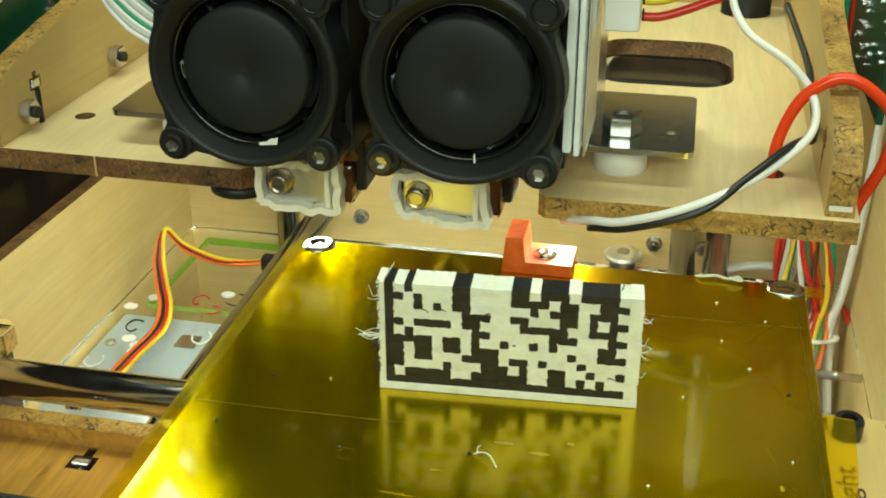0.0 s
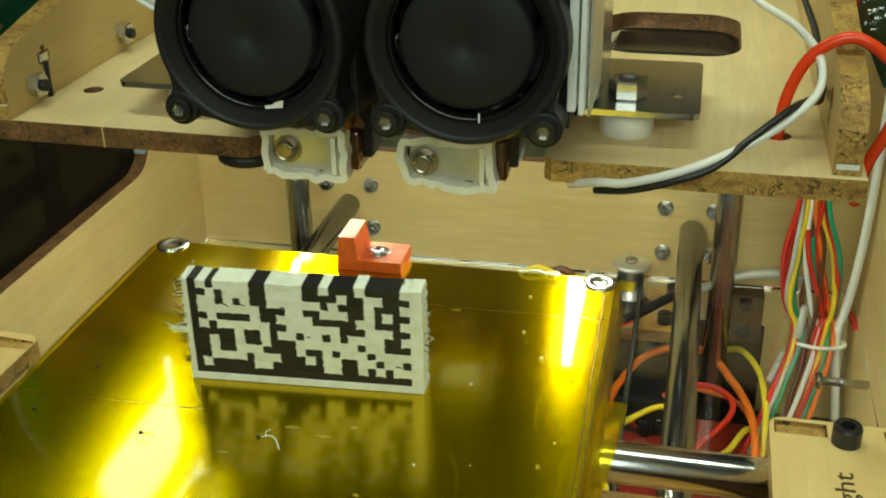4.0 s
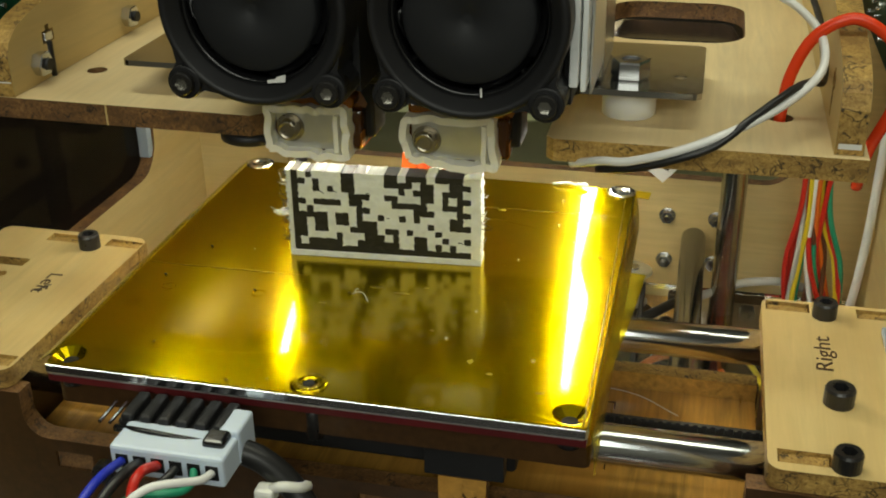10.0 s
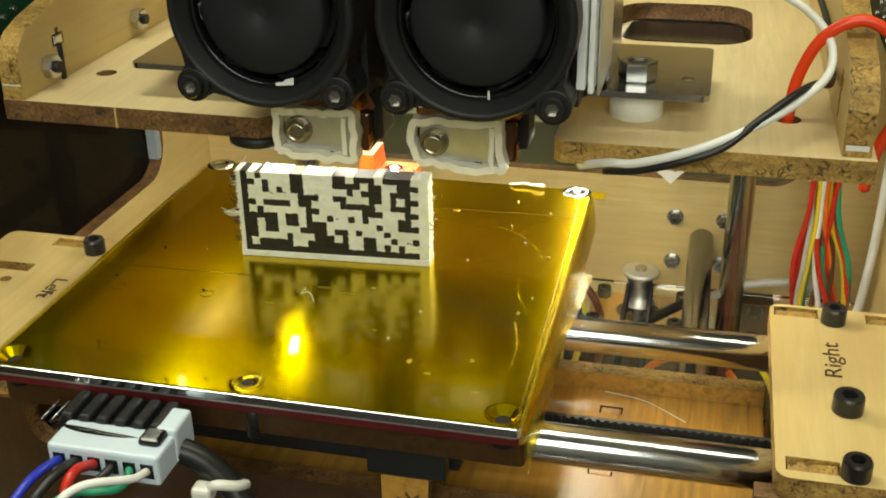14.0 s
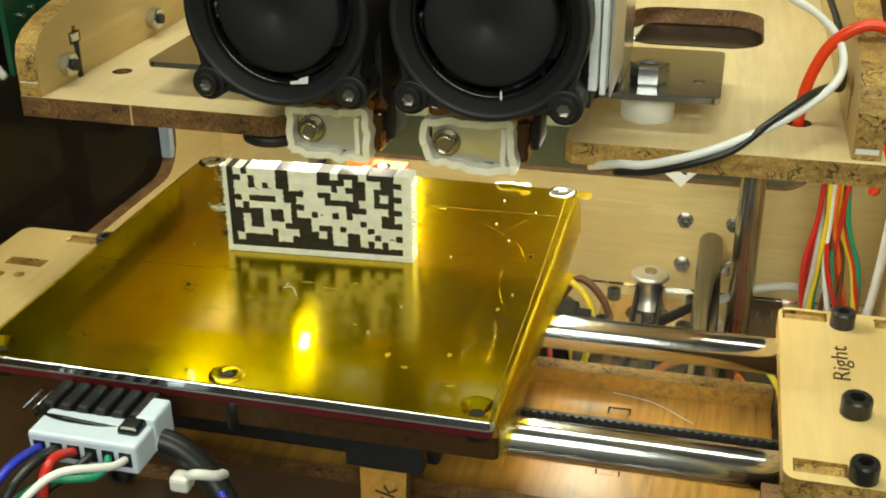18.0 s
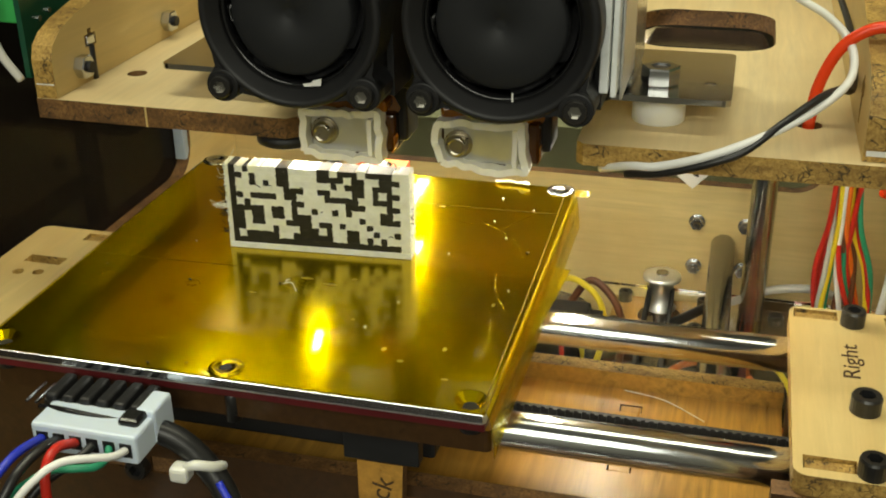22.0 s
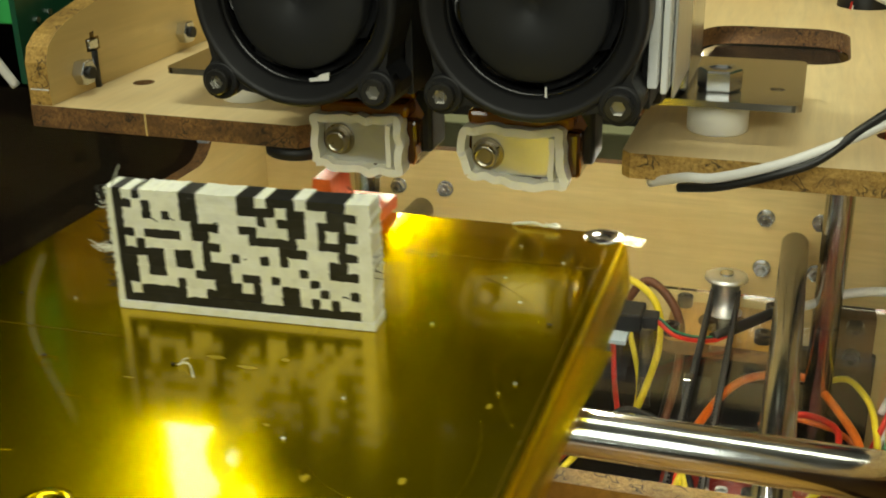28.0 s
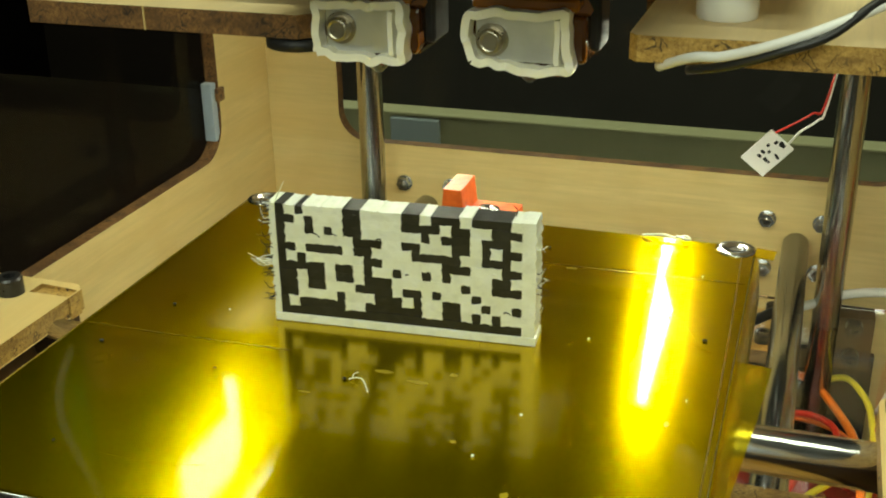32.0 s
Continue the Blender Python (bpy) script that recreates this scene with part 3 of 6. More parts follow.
def case():
    bm = plate(fresh(), "y", BACK, BACK + 5.2, [(LEFT - 5.2, FOOT), (RIGHT + 5.2, FOOT), (RIGHT + 5.2, TOP), (LEFT - 5.2, TOP)],
               [rounded(-112.5, 104.0, 54.0, 250, 12, 8)], 0, 1)
    solid("wall_1", bm, [PLY_WALL, EDGE], "pale birch plywood rear wall with a wide window", "wall", kind="structure")
    win = solid("window_1", plate(fresh(), "y", BACK + 5.4, BACK + 7.6, rounded(-118, 110, 48, 256, 12, 8), (), 0, 0), SMOKED,
                "smoked acrylic pane behind the rear opening", "window", kind="structure")
    win.visible_shadow = False
    bm = plate(fresh(), "x", LEFT - 5.2, LEFT, [(-110, FOOT), (BACK - 0.1, FOOT), (BACK - 0.1, TOP), (-110, TOP)],
               [rounded(-95, 142, 58, 282, 14, 8)], 0, 1)
    solid("wall_2", bm, [PLY_Y, EDGE], "pale birch plywood side wall with a scorched window edge", "wall", kind="structure")
    pane = solid("window_2", plate(fresh(), "x", LEFT - 7.8, LEFT - 5.6, rounded(-100, 147, 53, 226, 14, 8), (), 0, 0), PANE,
                 "dark acrylic pane outside the side opening", "window", kind="structure")
    latch = thing("window_clip", (LEFT + 1, 140, 66), "pale plastic clip holding the side pane", "clip")
    part("strip", box(fresh(), LEFT - 5, LEFT - 0.6, 137.6, 141.4, 64, 86, 0.4), GREY_BOX, latch)
    part("tooth", box(fresh(), LEFT - 0.4, LEFT + 1.4, 139.5, 144, 79, 84, 0.4), EDGE, latch)
    bm = plate(fresh(), "x", RIGHT, RIGHT + 5.2, [(-110, FOOT), (BACK - 0.1, FOOT), (BACK - 0.1, TOP), (-110, TOP)],
               [rounded(-95, 142, 70, 282, 14, 8)], 0, 1)
    solid("wall_3", bm, [PLY_Y, EDGE], "pale birch plywood side wall", "wall", kind="structure")
    # the deck casts no shadow, so its shade is in this board's colour
    solid("floor", box(fresh(), LEFT, RIGHT, -110, BACK, FOOT, FOOT + 5), TABLE_AND_SHADE, "bottom board of the printer, coloured dark for shade under the deck", "floor", kind="structure")
    # the clear deck over the electronics, with a rectangular cut-out
    outline = [(LEFT + 0.3, -108), (RIGHT - 0.3, -108), (RIGHT - 0.3, BACK - 0.3), (LEFT + 0.3, BACK - 0.3)]
    deck = solid("deck", plate(fresh(), "z", 4.0, 7.0, outline, [[(-131, 112.5), (-97, 112.5), (-97, 171), (-131, 171)]], 0, 0, 1),
                 [ACRYLIC, ACRYLIC_EDGE], "clear acrylic deck over the electronics, with a bright green cut-out edge", "deck", kind="structure")
    deck.visible_shadow = False
    bm = fresh()
    for x0, x1, y0, y1 in ((-131.4, -96.6, 112.1, 112.5), (-131.4, -96.6, 171.0, 171.4), (-131.4, -131.0, 112.5, 171.0), (-97.0, -96.6, 112.5, 171.0)):
        box(bm, x0, x1, y0, y1, 7.03, 7.3)
    solid("trim", bm, ACRYLIC_EDGE, "yellow-green lit rim of the acrylic cut-out", "rim", kind="structure")


case()


def wall_bolt(x, z, y=BACK):
    b = thing("bolt", (x, y, z), "zinc hexagon bolt in the plywood rear wall", "bolt", "bolts in the rear wall")
    part("washer", cyl(fresh(), (x, y - 0.8, z), "y", 3.3, 0.75, 22, bevel=0.15), ZINC, b)
    bm = fresh()
    nut(bm, (x, y - 0.85, z), "y", 2.9, 2.4, -1)
    part("nut", bm, ZINC, b)
    part("stud", cyl(fresh(), (x, y - 4.4, z), "y", 1.4, 2.6, 12, bevel=0.3), STEEL_DULL, b)


for bx, bz in ((-84.9, 38.2), (-65.4, 38.5), (-65.2, 19.0), (-84.9, 19.0), (56.6, 38.2), (75.8, 38.1), (56.7, 18.5), (75.8, 18.6)):
    wall_bolt(bx, bz)


def rods():
    for x in (-91.6, 80.6):
        solid("guide_rod", cyl(fresh(), (x, 165, -50), "z", 4.8, 340, 36, bevel=0.5), STEEL_DULL, "dull grey steel upright guide rod", "rod", group="upright rods")
    for x in (-75.4, 67.6):
        solid("slide_rod", cyl(fresh(), (x, -105, 29), "y", 4.8, 287, 36, bevel=0.6), ROD_STEEL, "polished steel rod running front to back", "rod", group="lower rods")


rods()


def belt_strip(bm, p0, p1, across, wide, thick, teeth_dir, pitch=2.0):
    """A toothed belt between two points with teeth on one side."""
    a, b = Vector(p0), Vector(p1)
    d = (b - a).normalized()
    w = Vector(across).normalized()
    n = Vector(teeth_dir).normalized()

    def slab(s0, s1, n0, n1):
        vs = [bm.verts.new((a + d * s + w * k * wide / 2 + n * h) * MM) for s in (s0, s1) for k in (-1, 1) for h in (n0, n1)]
        for q in ((0, 1, 3, 2), (4, 6, 7, 5), (0, 4, 5, 1), (2, 3, 7, 6), (0, 2, 6, 4), (1, 5, 7, 3)):
            bm.faces.new([vs[i] for i in q])
    length = (b - a).length
    slab(0, length, 0, thick)
    for i in range(int(length / pitch)):
        slab(i * pitch + 0.3, i * pitch + pitch * 0.6, thick, thick + 0.7)
    return bm


def rear_drive():
    """The pulley, its motor plate and the long belt that pull the carriage."""
    m = thing("motor_mount", (45, 172, 7), "scorched plywood motor plate bolted below the pulley", "motor mount")
    part("board", plate(fresh(), "z", -4.5, 0.5, rounded(26, 66, 146, 180, 3), [circle(45.5, 165.5, 9)], 0, 1), [PLY_MID, EDGE], m)
    for x, y in ((30.5, 176), (28.5, 151), (60, 153), (62.5, 176)):
        bm = cap_screw(fresh(), (x, y, 0.6), "z", 2.9, 5.5)
        part("screw", bm, [BLACK_SCREW, BLACK], m)
    motor = thing("stepper_motor", (45.5, 162, -55), "dark square stepper motor under the motor plate", "motor")
    part("body", box(fresh(), 26, 65, 144, 181, -55, -30, 2), BLACK, motor)
    part("shaft", cyl(fresh(), (45.5, 165.5, -30), "z", 2.5, 51, 16), STEEL_DULL, motor)
    p = thing("pulley", (45.4, 165.4, 2), "grey metal toothed pulley with a broad flange", "pulley")
    part("toothed_wheel", lathe(fresh(), (45.4, 165.4, 6), "z", [(6.4, 0), (6.4, 0.5), (4.9, 0.6), (4.9, 12), (6.2, 13.2)], 24), ALU, p)
    part("flange", lathe(fresh(), (45.4, 165.4, 19.4), "z", [(7.2, 0), (7.6, 0.5), (7.4, 1.5), (6.6, 2.0), (2.6, 2.1)], 32), ALU, p)
    part("shaft_end", cyl(fresh(), (45.4, 165.4, 21.5), "z", 2.4, 0.8, 16), STEEL_DULL, p)
    for x, side in ((40.2, 1), (50.8, -1)):
        solid("drive_belt", belt_strip(fresh(), (x, -100, 13), (x, 165, 13), (0, 0, 1), 6, 0.9, (side, 0, 0)), RUBBER,
              "black toothed belt running front to back", "belt", group="drive belts")
    clamp = thing("belt_clamp", (-2, 130, 7), "small white and steel clip on the belt", "clip")
    part("clip", box(fresh(), 38.8, 41.6, 92, 97, 8, 17, 0.4), ZINC, clamp)


rear_drive()


def corner_blocks():
    b = thing("corner_block", (92, 170, -20), "small scorched plywood block with black screws in the rear corner", "block")
    part("board", box(fresh(), 84, 98, 172, 180, -16, 6, 0.3), PLY_BROWN_SHADE, b)
    for x, z in ((91, 2), (91, -10)):
        part("screw", cap_screw(fresh(), (x, 172, z), "y", 3.0, 4.5, -1), [BLACK_SCREW, BLACK], b)
    s = thing("side_clamp", (RIGHT, 120, -6), "steel clamp screw on the side wall", "clamp")
    part("screw", cyl(fresh(), (RIGHT - 16, 120, 2), "x", 1.6, 16, 16), STEEL_DULL, s)
    part("knob", cyl(fresh(), (RIGHT - 18, 120, 2), "x", 2.9, 2.4, 20, bevel=0.5), STEEL_DULL, s)


corner_blocks()

# ================= electronics under the deck and loose cables =================


def cable(name, points, r, material, label, steps=8, seg=10, category="cable", group=""):
    return solid(name, tube(fresh(), points, r, seg, steps), material, label, category, group=group)


def electronics():
    p = thing("power_supply", (-95, 20, -55), "grey painted power supply under the clear deck", "power supply")
    part("case", box(fresh(), -141, -58, -60, 112, -55, 0.5, 1.2), GREY_BOX, p)
    part("flap", box(fresh(), -112, -104, 92, 100, 0.6, 1.4, 0.2), STEEL_DULL, p)
    part("flap", box(fresh(), -88, -76, 92, 101, 0.6, 1.6, 0.2), STEEL_DULL, p)
    for x, y in ((-136, 90), (-70, 60), (-131, 40)):
        part("screw", lathe(fresh(), (x, y, 0.5), "z", [(2.2, 0), (2.0, 0.8), (0.8, 1.2)], 14), ZINC, p)
    c = thing("controller_board", (40, 90, -55), "red circuit board lying under the deck", "circuit board")
    part("board", box(fresh(), 30, 118, 60, 158, -48, -46.4), RED_BOARD, c)
    rnd = random.Random(4)
    for i in range(26):
        x, y = rnd.uniform(34, 108), rnd.uniform(64, 148)
        w, d, h = rnd.uniform(2, 9), rnd.uniform(2, 9), rnd.uniform(1.2, 6)
        part("chip", box(fresh(), x, x + w, y, y + d, -46.4, -46.4 + h, 0.2), rnd.choice((BLACK, BLACK, ZINC, GREY_BOX, RED_BOARD)), c)
    for i in range(9):
        x, y = rnd.uniform(36, 110), rnd.uniform(66, 150)
        part("capacitor", cyl(fresh(), (x, y, -46.4), "z", 2.6, 6.5, 16, bevel=0.4), ZINC if i % 2 else BLACK, c)
    bm = fresh()
    for x, y in ((40, 132), (46, 116), (61, 146), (52, 118), (75, 118), (96, 104)):
        lathe(bm, (x, y, -39.5), "z", [(2.2, 0), (2.2, 0.4), (1.5, 0.4), (1.5, 0.0)], 16)
    part("ring_marks", bm, WHITE, c, "white printed rings")
    d = thing("drive_box", (-18, 128, -55), "pale blue-grey metal box under the deck", "box")
    part("shell", box(fresh(), -30, -10, 100, 150, -55, -20, 1), BLUE_GREY, d)
    part("slot", box(fresh(), -24, -15, 143, 146, -20.2, -19.6), BLACK, d)
    # sensor board standing off on the deck
    s = thing("sensor_board", (2, 128, 7), "small grey circuit board on nylon spacers with a black plug", "circuit board")
    part("board", box(fresh(), -14, 17, 119, 134, 12, 13.4), GREY_BOX, s)
    part("spacer", cyl(fresh(), (-1, 123, 7), "z", 2.6, 5, 18, bevel=0.3), NYLON, s)
    part("spacer", cyl(fresh(), (12, 131, 7), "z", 2.6, 5, 18, bevel=0.3), NYLON, s)
    part("plug", box(fresh(), 3, 21, 126, 138, 13.4, 20, 0.8), BLACK, s)
    part("plug_tail", box(fresh(), 20.5, 26, 128.5, 135.5, 14.2, 18.5, 0.6), BLACK, s)
    part("socket", box(fresh(), -12, -3, 124, 133, 13.4, 17.5, 0.6), BLACK, s)
    part("pin_row", box(fresh(), -12, 10, 120.4, 121.4, 13.4, 15.5), ZINC, s)
    for dx, m, nm in ((0, W_RED, "red"), (1.2, W_BLACK, "black"), (2.4, W_GREEN, "green")):
        cable("sensor_wire", [(25.5, 131 + dx, 16.5), (33, 130 + dx, 12), (45, 136 + dx, 9.5), (56, 149 + dx, 12), (66, 160, 13)], 0.75, m, f"thin {nm} wire from the sensor plug", group="sensor wires")
    cable("sleeve", [(44, 137, 9.8), (54, 147, 11.5), (63, 157, 12.6)], 2.0, W_BLACK, "black sleeve round the sensor wires")
    cable("grey_cable", [(62, 156, 12.4), (74, 163, 14), (88, 166, 19), (104, 168, 20), (116, 166, 17)], 1.7, W_GREY, "pale grey round cable behind the rods")
    loops = (
        ([(36, 100, -40), (38, 115, -26), (47, 149, -22), (58, 165, -20), (76, 169, -20), (88, 151, -22), (95, 127, -22), (96, 100, -26), (94, 80, -38)], 1.5, W_ORANGE, "orange"),
        ([(82, 178, -26), (91, 174, -21), (98, 159, -21), (100, 141, -22), (100, 126, -24), (98, 100, -38)], 1.2, W_YELLOW, "yellow"),
        ([(-4, 112, -34), (9, 122, -22), (18, 122, -21), (27, 119, -22), (36, 112, -24), (44, 98, -36)], 1.3, W_RED, "red"),
        ([(-2, 104, -34), (11, 115, -22), (23, 115, -21), (34, 110, -22), (39, 103, -24), (46, 88, -36)], 1.2, W_YELLOW, "yellow"),
        ([(2, 120, -34), (14, 128, -21), (23, 128, -20), (32, 122, -21), (38, 113, -23), (46, 96, -36)], 1.3, W_BLACK, "black"),
        ([(36, 92, -34), (41, 104, -23), (50, 117, -22), (61, 131, -24), (66, 140, -34)], 1.2, W_YELLOW, "yellow"),
        ([(34, 92, -36), (39, 103, -25), (45, 112, -24), (49, 123, -26), (52, 136, -38)], 1.1, W_RED, "red"),
        ([(64, 146, -30), (75, 149, -24), (86, 143, -23), (88, 133, -24), (82, 121, -26), (76, 116, -30), (70, 104, -40)], 1.2, W_RED, "red"),
        ([(96, 132, -30), (92, 122, -25), (87, 110, -25), (79, 102, -28), (70, 92, -40)], 1.2, W_YELLOW, "yellow"),
        ([(62, 143, -27), (66, 146, -25), (76, 149, -26), (91, 145, -28), (99, 136, -36)], 1.0, W_ORANGE, "orange"),
        ([(4, 176, -18), (8, 160, -30), (14, 140, -38)], 1.1, W_RED, "red"),
        ([(10, 178, -14), (17, 160, -28), (16, 138, -38)], 1.1, W_YELLOW, "yellow"),
        ([(-10, 168, 2), (2, 177, -2), (16, 174, -8), (20, 150, -30)], 2.6, W_BLACK, "black"),
    )
    loops += (
        ([(8, 150, 2), (2, 152, 14), (10, 156, 20), (22, 152, 14), (25, 150, -2), (20, 146, -24), (14, 140, -38)], 1.3, W_YELLOW, "yellow"),
        ([(10, 158, 8), (18, 160, 18), (29, 156, 10), (32, 152, -6), (30, 146, -26), (26, 138, -38)], 1.6, W_BROWN, "dark brown"),
    )
    for pts, r, m, nm in loops:
        cable("board_wire", pts, r, m, f"{nm} wire looping under the clear deck", group="wires under the deck")
    # added dark panel in place of shade on the lower rear wall
    solid("rear_lining", box(fresh(), -22, 100, 178.5, 181.8, -54.9, -13, 0.5), TABLE_AND_SHADE, "dark panel added for shade at the back below the deck", "board")
    # four-colour lead that climbs out of the cut-out
    for i, (m, nm) in enumerate(((W_ORANGE, "orange"), (W_BLACK, "black"), (W_RED, "red"), (W_YELLOW, "yellow"))):
        o = (i - 1.5) * 1.45
        cable("motor_lead", [(-97, 150 + o * 0.5, 10), (-104, 147 + o * 0.6, 10), (-113, 138, 15 + o * 0.5), (-121, 128, 25 + o * 0.6), (-126.5 + o * 0.2, 124.5, 33.4 + o * 0.25), (-127.5 + o * 0.8, 119, 24), (-124 + o, 112, 17), (-118.5 + o, 102, 13), (-116 + o, 90, 10.5), (-118.5 + o, 74, 8.8), (-119.5 + o, 60, 8.6), (-123 + o, 40, 9)],
              0.8, m, f"{nm} motor wire rising from the deck cut-out", group="motor leads")
    jack = thing("jack", (-94, 149, 7), "small black and steel plug at the end of the motor leads", "plug")
    part("plug", box(fresh(), -98, -92.5, 146.5, 152, 7.1, 13.0, 0.6), BLACK, jack)
    part("pin", cyl(fresh(), (-92.5, 149.3, 10.4), "x", 1.2, 5, 12), ZINC, jack)


electronics()


def deck_scraps():
    """Threads and blobs of waste plastic on the deck."""
    rnd = random.Random(11)
    spots = ((-131, 70, W_WHITE), (-120, 78, W_WHITE), (-100, 92, W_WHITE), (-128, 95, W_BLACK), (-98, 121, W_BLACK), (-112, 118, W_RED), (-134, 60, W_WHITE), (-104, 112, W_RED), (-92, 116, W_BLACK))
    for x, y, m in spots:
        a, r = rnd.uniform(0, 6), rnd.uniform(3, 5)
        pts = [(x + r * math.cos(a + k * 0.9) * (1 - k * 0.08), y + r * math.sin(a + k * 0.9), 7.7 + 0.3 * (k % 2)) for k in range(6)]
        nm = {W_WHITE: "white", W_BLACK: "black", W_RED: "red"}[m]
        solid("thread", tube(fresh(), pts, 0.35, 6, 5), m, f"curled {nm} plastic thread lying on the deck", "thread", group="threads on the deck")
    for x, y in ((-136, 108), (-126, 86), (-121, 82), (-130, 116), (-103, 124), (-118, 92)):
        bm = fresh()
        bmesh.ops.create_icosphere(bm, subdivisions=2, radius=1.0, matrix=Matrix.Translation((x * MM, y * MM, 8.0 * MM)) @ Matrix.Diagonal((0.0028, 0.0022, 0.0009, 1)))
        for v in bm.verts:
            v.co += Vector((noise.noise(v.co * 900), noise.noise(v.co * 900 + Vector((5, 5, 5))), 0)) * 0.0006
        solid("blob", bm, WHITE, "small white blob of waste plastic", "blob", group="blobs on the deck")


deck_scraps()


def ribbon():
    """The bundle of coloured wires that drops in the rear corner, with its ties."""
    wires = (
        # colour, then the wire's x at heights 56, 34, 14 and -1
        (W_RED, "red", 105, 102, 104, 109), (W_GREY, "grey", 106.5, 105.5, 105, 110.5), (W_YELLOW, "yellow", 108, 107, 106, 110), (W_GREEN, "green", 110, 108, 107.5, 112),
        (W_RED, "red", 107, 104, 104.6, 111), (W_WHITE, "white", 109, 109.5, 113.5, 118), (W_RED, "red", 108.5, 110.5, 117, 121), (W_GREEN, "green", 111, 112, 117.5, 122),
        (W_ORANGE, "orange", 110.5, 115, 120, 124), (W_YELLOW, "yellow", 112, 119.5, 122, 120), (W_RED, "red", 113.5, 120.5, 122.6, 119), (W_GREEN, "green", 115, 121.5, 123.4, 121),
        (W_BROWN, "brown", 110, 112, 110.5, 114), (W_BROWN, "brown", 112.5, 116, 116, 116), (W_RED, "red", 113, 113, 119, 117),
    )
    for i, (m, nm, xa, xb, xc, xd) in enumerate(wires):
        y = 160 + 1.6 * math.sin(i * 2.1)
        f = i - 7
        pts = [(110 + f * 0.7, 160, 150), (110 + f * 0.75, y, 92), (xa, y, 56), (xb, 160 - 1.8 * math.sin(i * 1.3), 34), (xc, 160 + 2 * math.cos(i * 1.7), 14), (xd, 159 + math.cos(i), -2), (xd - 4 + f * 0.3, 147 + f * 0.5, -18), (xd - 12 + f * 0.6, 130 + f, -36)]
        cable("bundle_wire", pts, 1.0, m, f"{nm} wire of the bundle in the rear corner", group="wire bundle")
    tie = thing("cable_tie", (118, 160, -6), "clear cable tie round the wire bundle", "cable tie")
    part("band", tube(fresh(), [(110.5, 156, -5), (118, 154.5, -5.4), (126, 156, -5.2), (128, 160, -5), (118, 165, -5), (110, 161, -5), (110.5, 156, -5)], 0.8, 8, 6), NYLON, tie)
    cable("white_cable", [(128, 158, 160), (129.3, 156, 110), (129.4, 157, 60), (128.5, 158, 32), (127, 159, 14), (125, 160, -1), (126, 158, -14), (128, 150, -34)], 1.7, W_WHITE, "thick white cable hanging beside the wire bundle")
    cable("grey_lead", [(112, 160, 12), (110.5, 158, -3), (107.5, 164, -14), (102, 156, -24)], 1.5, W_GREY, "grey lead branching from the wire bundle")
    cable("red_lead", [(126, 166, 4), (130, 168, 3), (131.5, 160, 2)], 1.4, W_RED, "short red lead at the side wall")


ribbon()


def tag():
    """The little board that dangles on two wires behind the lift."""
    t = thing("thermal_tag", (55, 150, 73), "small white circuit chip dangling on red and white wires", "chip")
    m = Matrix.Translation((0.0552, 0.150, 0.0735)) @ Euler((radians(8), radians(40), radians(6))).to_matrix().to_4x4()
    bm = box(fresh(), -5.0, 5.0, -0.5, 0.5, -7, 7, 0.15)
    bmesh.ops.transform(bm, matrix=m, verts=bm.verts[:])
    part("chip", bm, WHITE, t)
    bm = fresh()
    rnd = random.Random(3)
    for i in range(13):
        x, z = rnd.uniform(-4, 3), rnd.uniform(-3, 6)
        box(bm, x, x + rnd.uniform(0.6, 1.6), -0.62, -0.5, z, z + rnd.uniform(0.6, 1.4))
    bmesh.ops.transform(bm, matrix=m, verts=bm.verts[:])
    part("traces", bm, BLACK, t, "dark printed marks")
    part("red_wire", tube(fresh(), [(56, 149.8, 80), (62, 149, 84), (68, 150, 88), (72, 152, 92), (78, 160, 130)], 0.4, 8), W_RED, t)
    part("white_wire", tube(fresh(), [(61.5, 149.8, 77), (65, 149, 82), (70, 150, 86), (72.4, 152, 91), (78.6, 160, 130)], 0.4, 8), W_WHITE, t)


tag()

# ================= the sliding carriage with its two rods =================


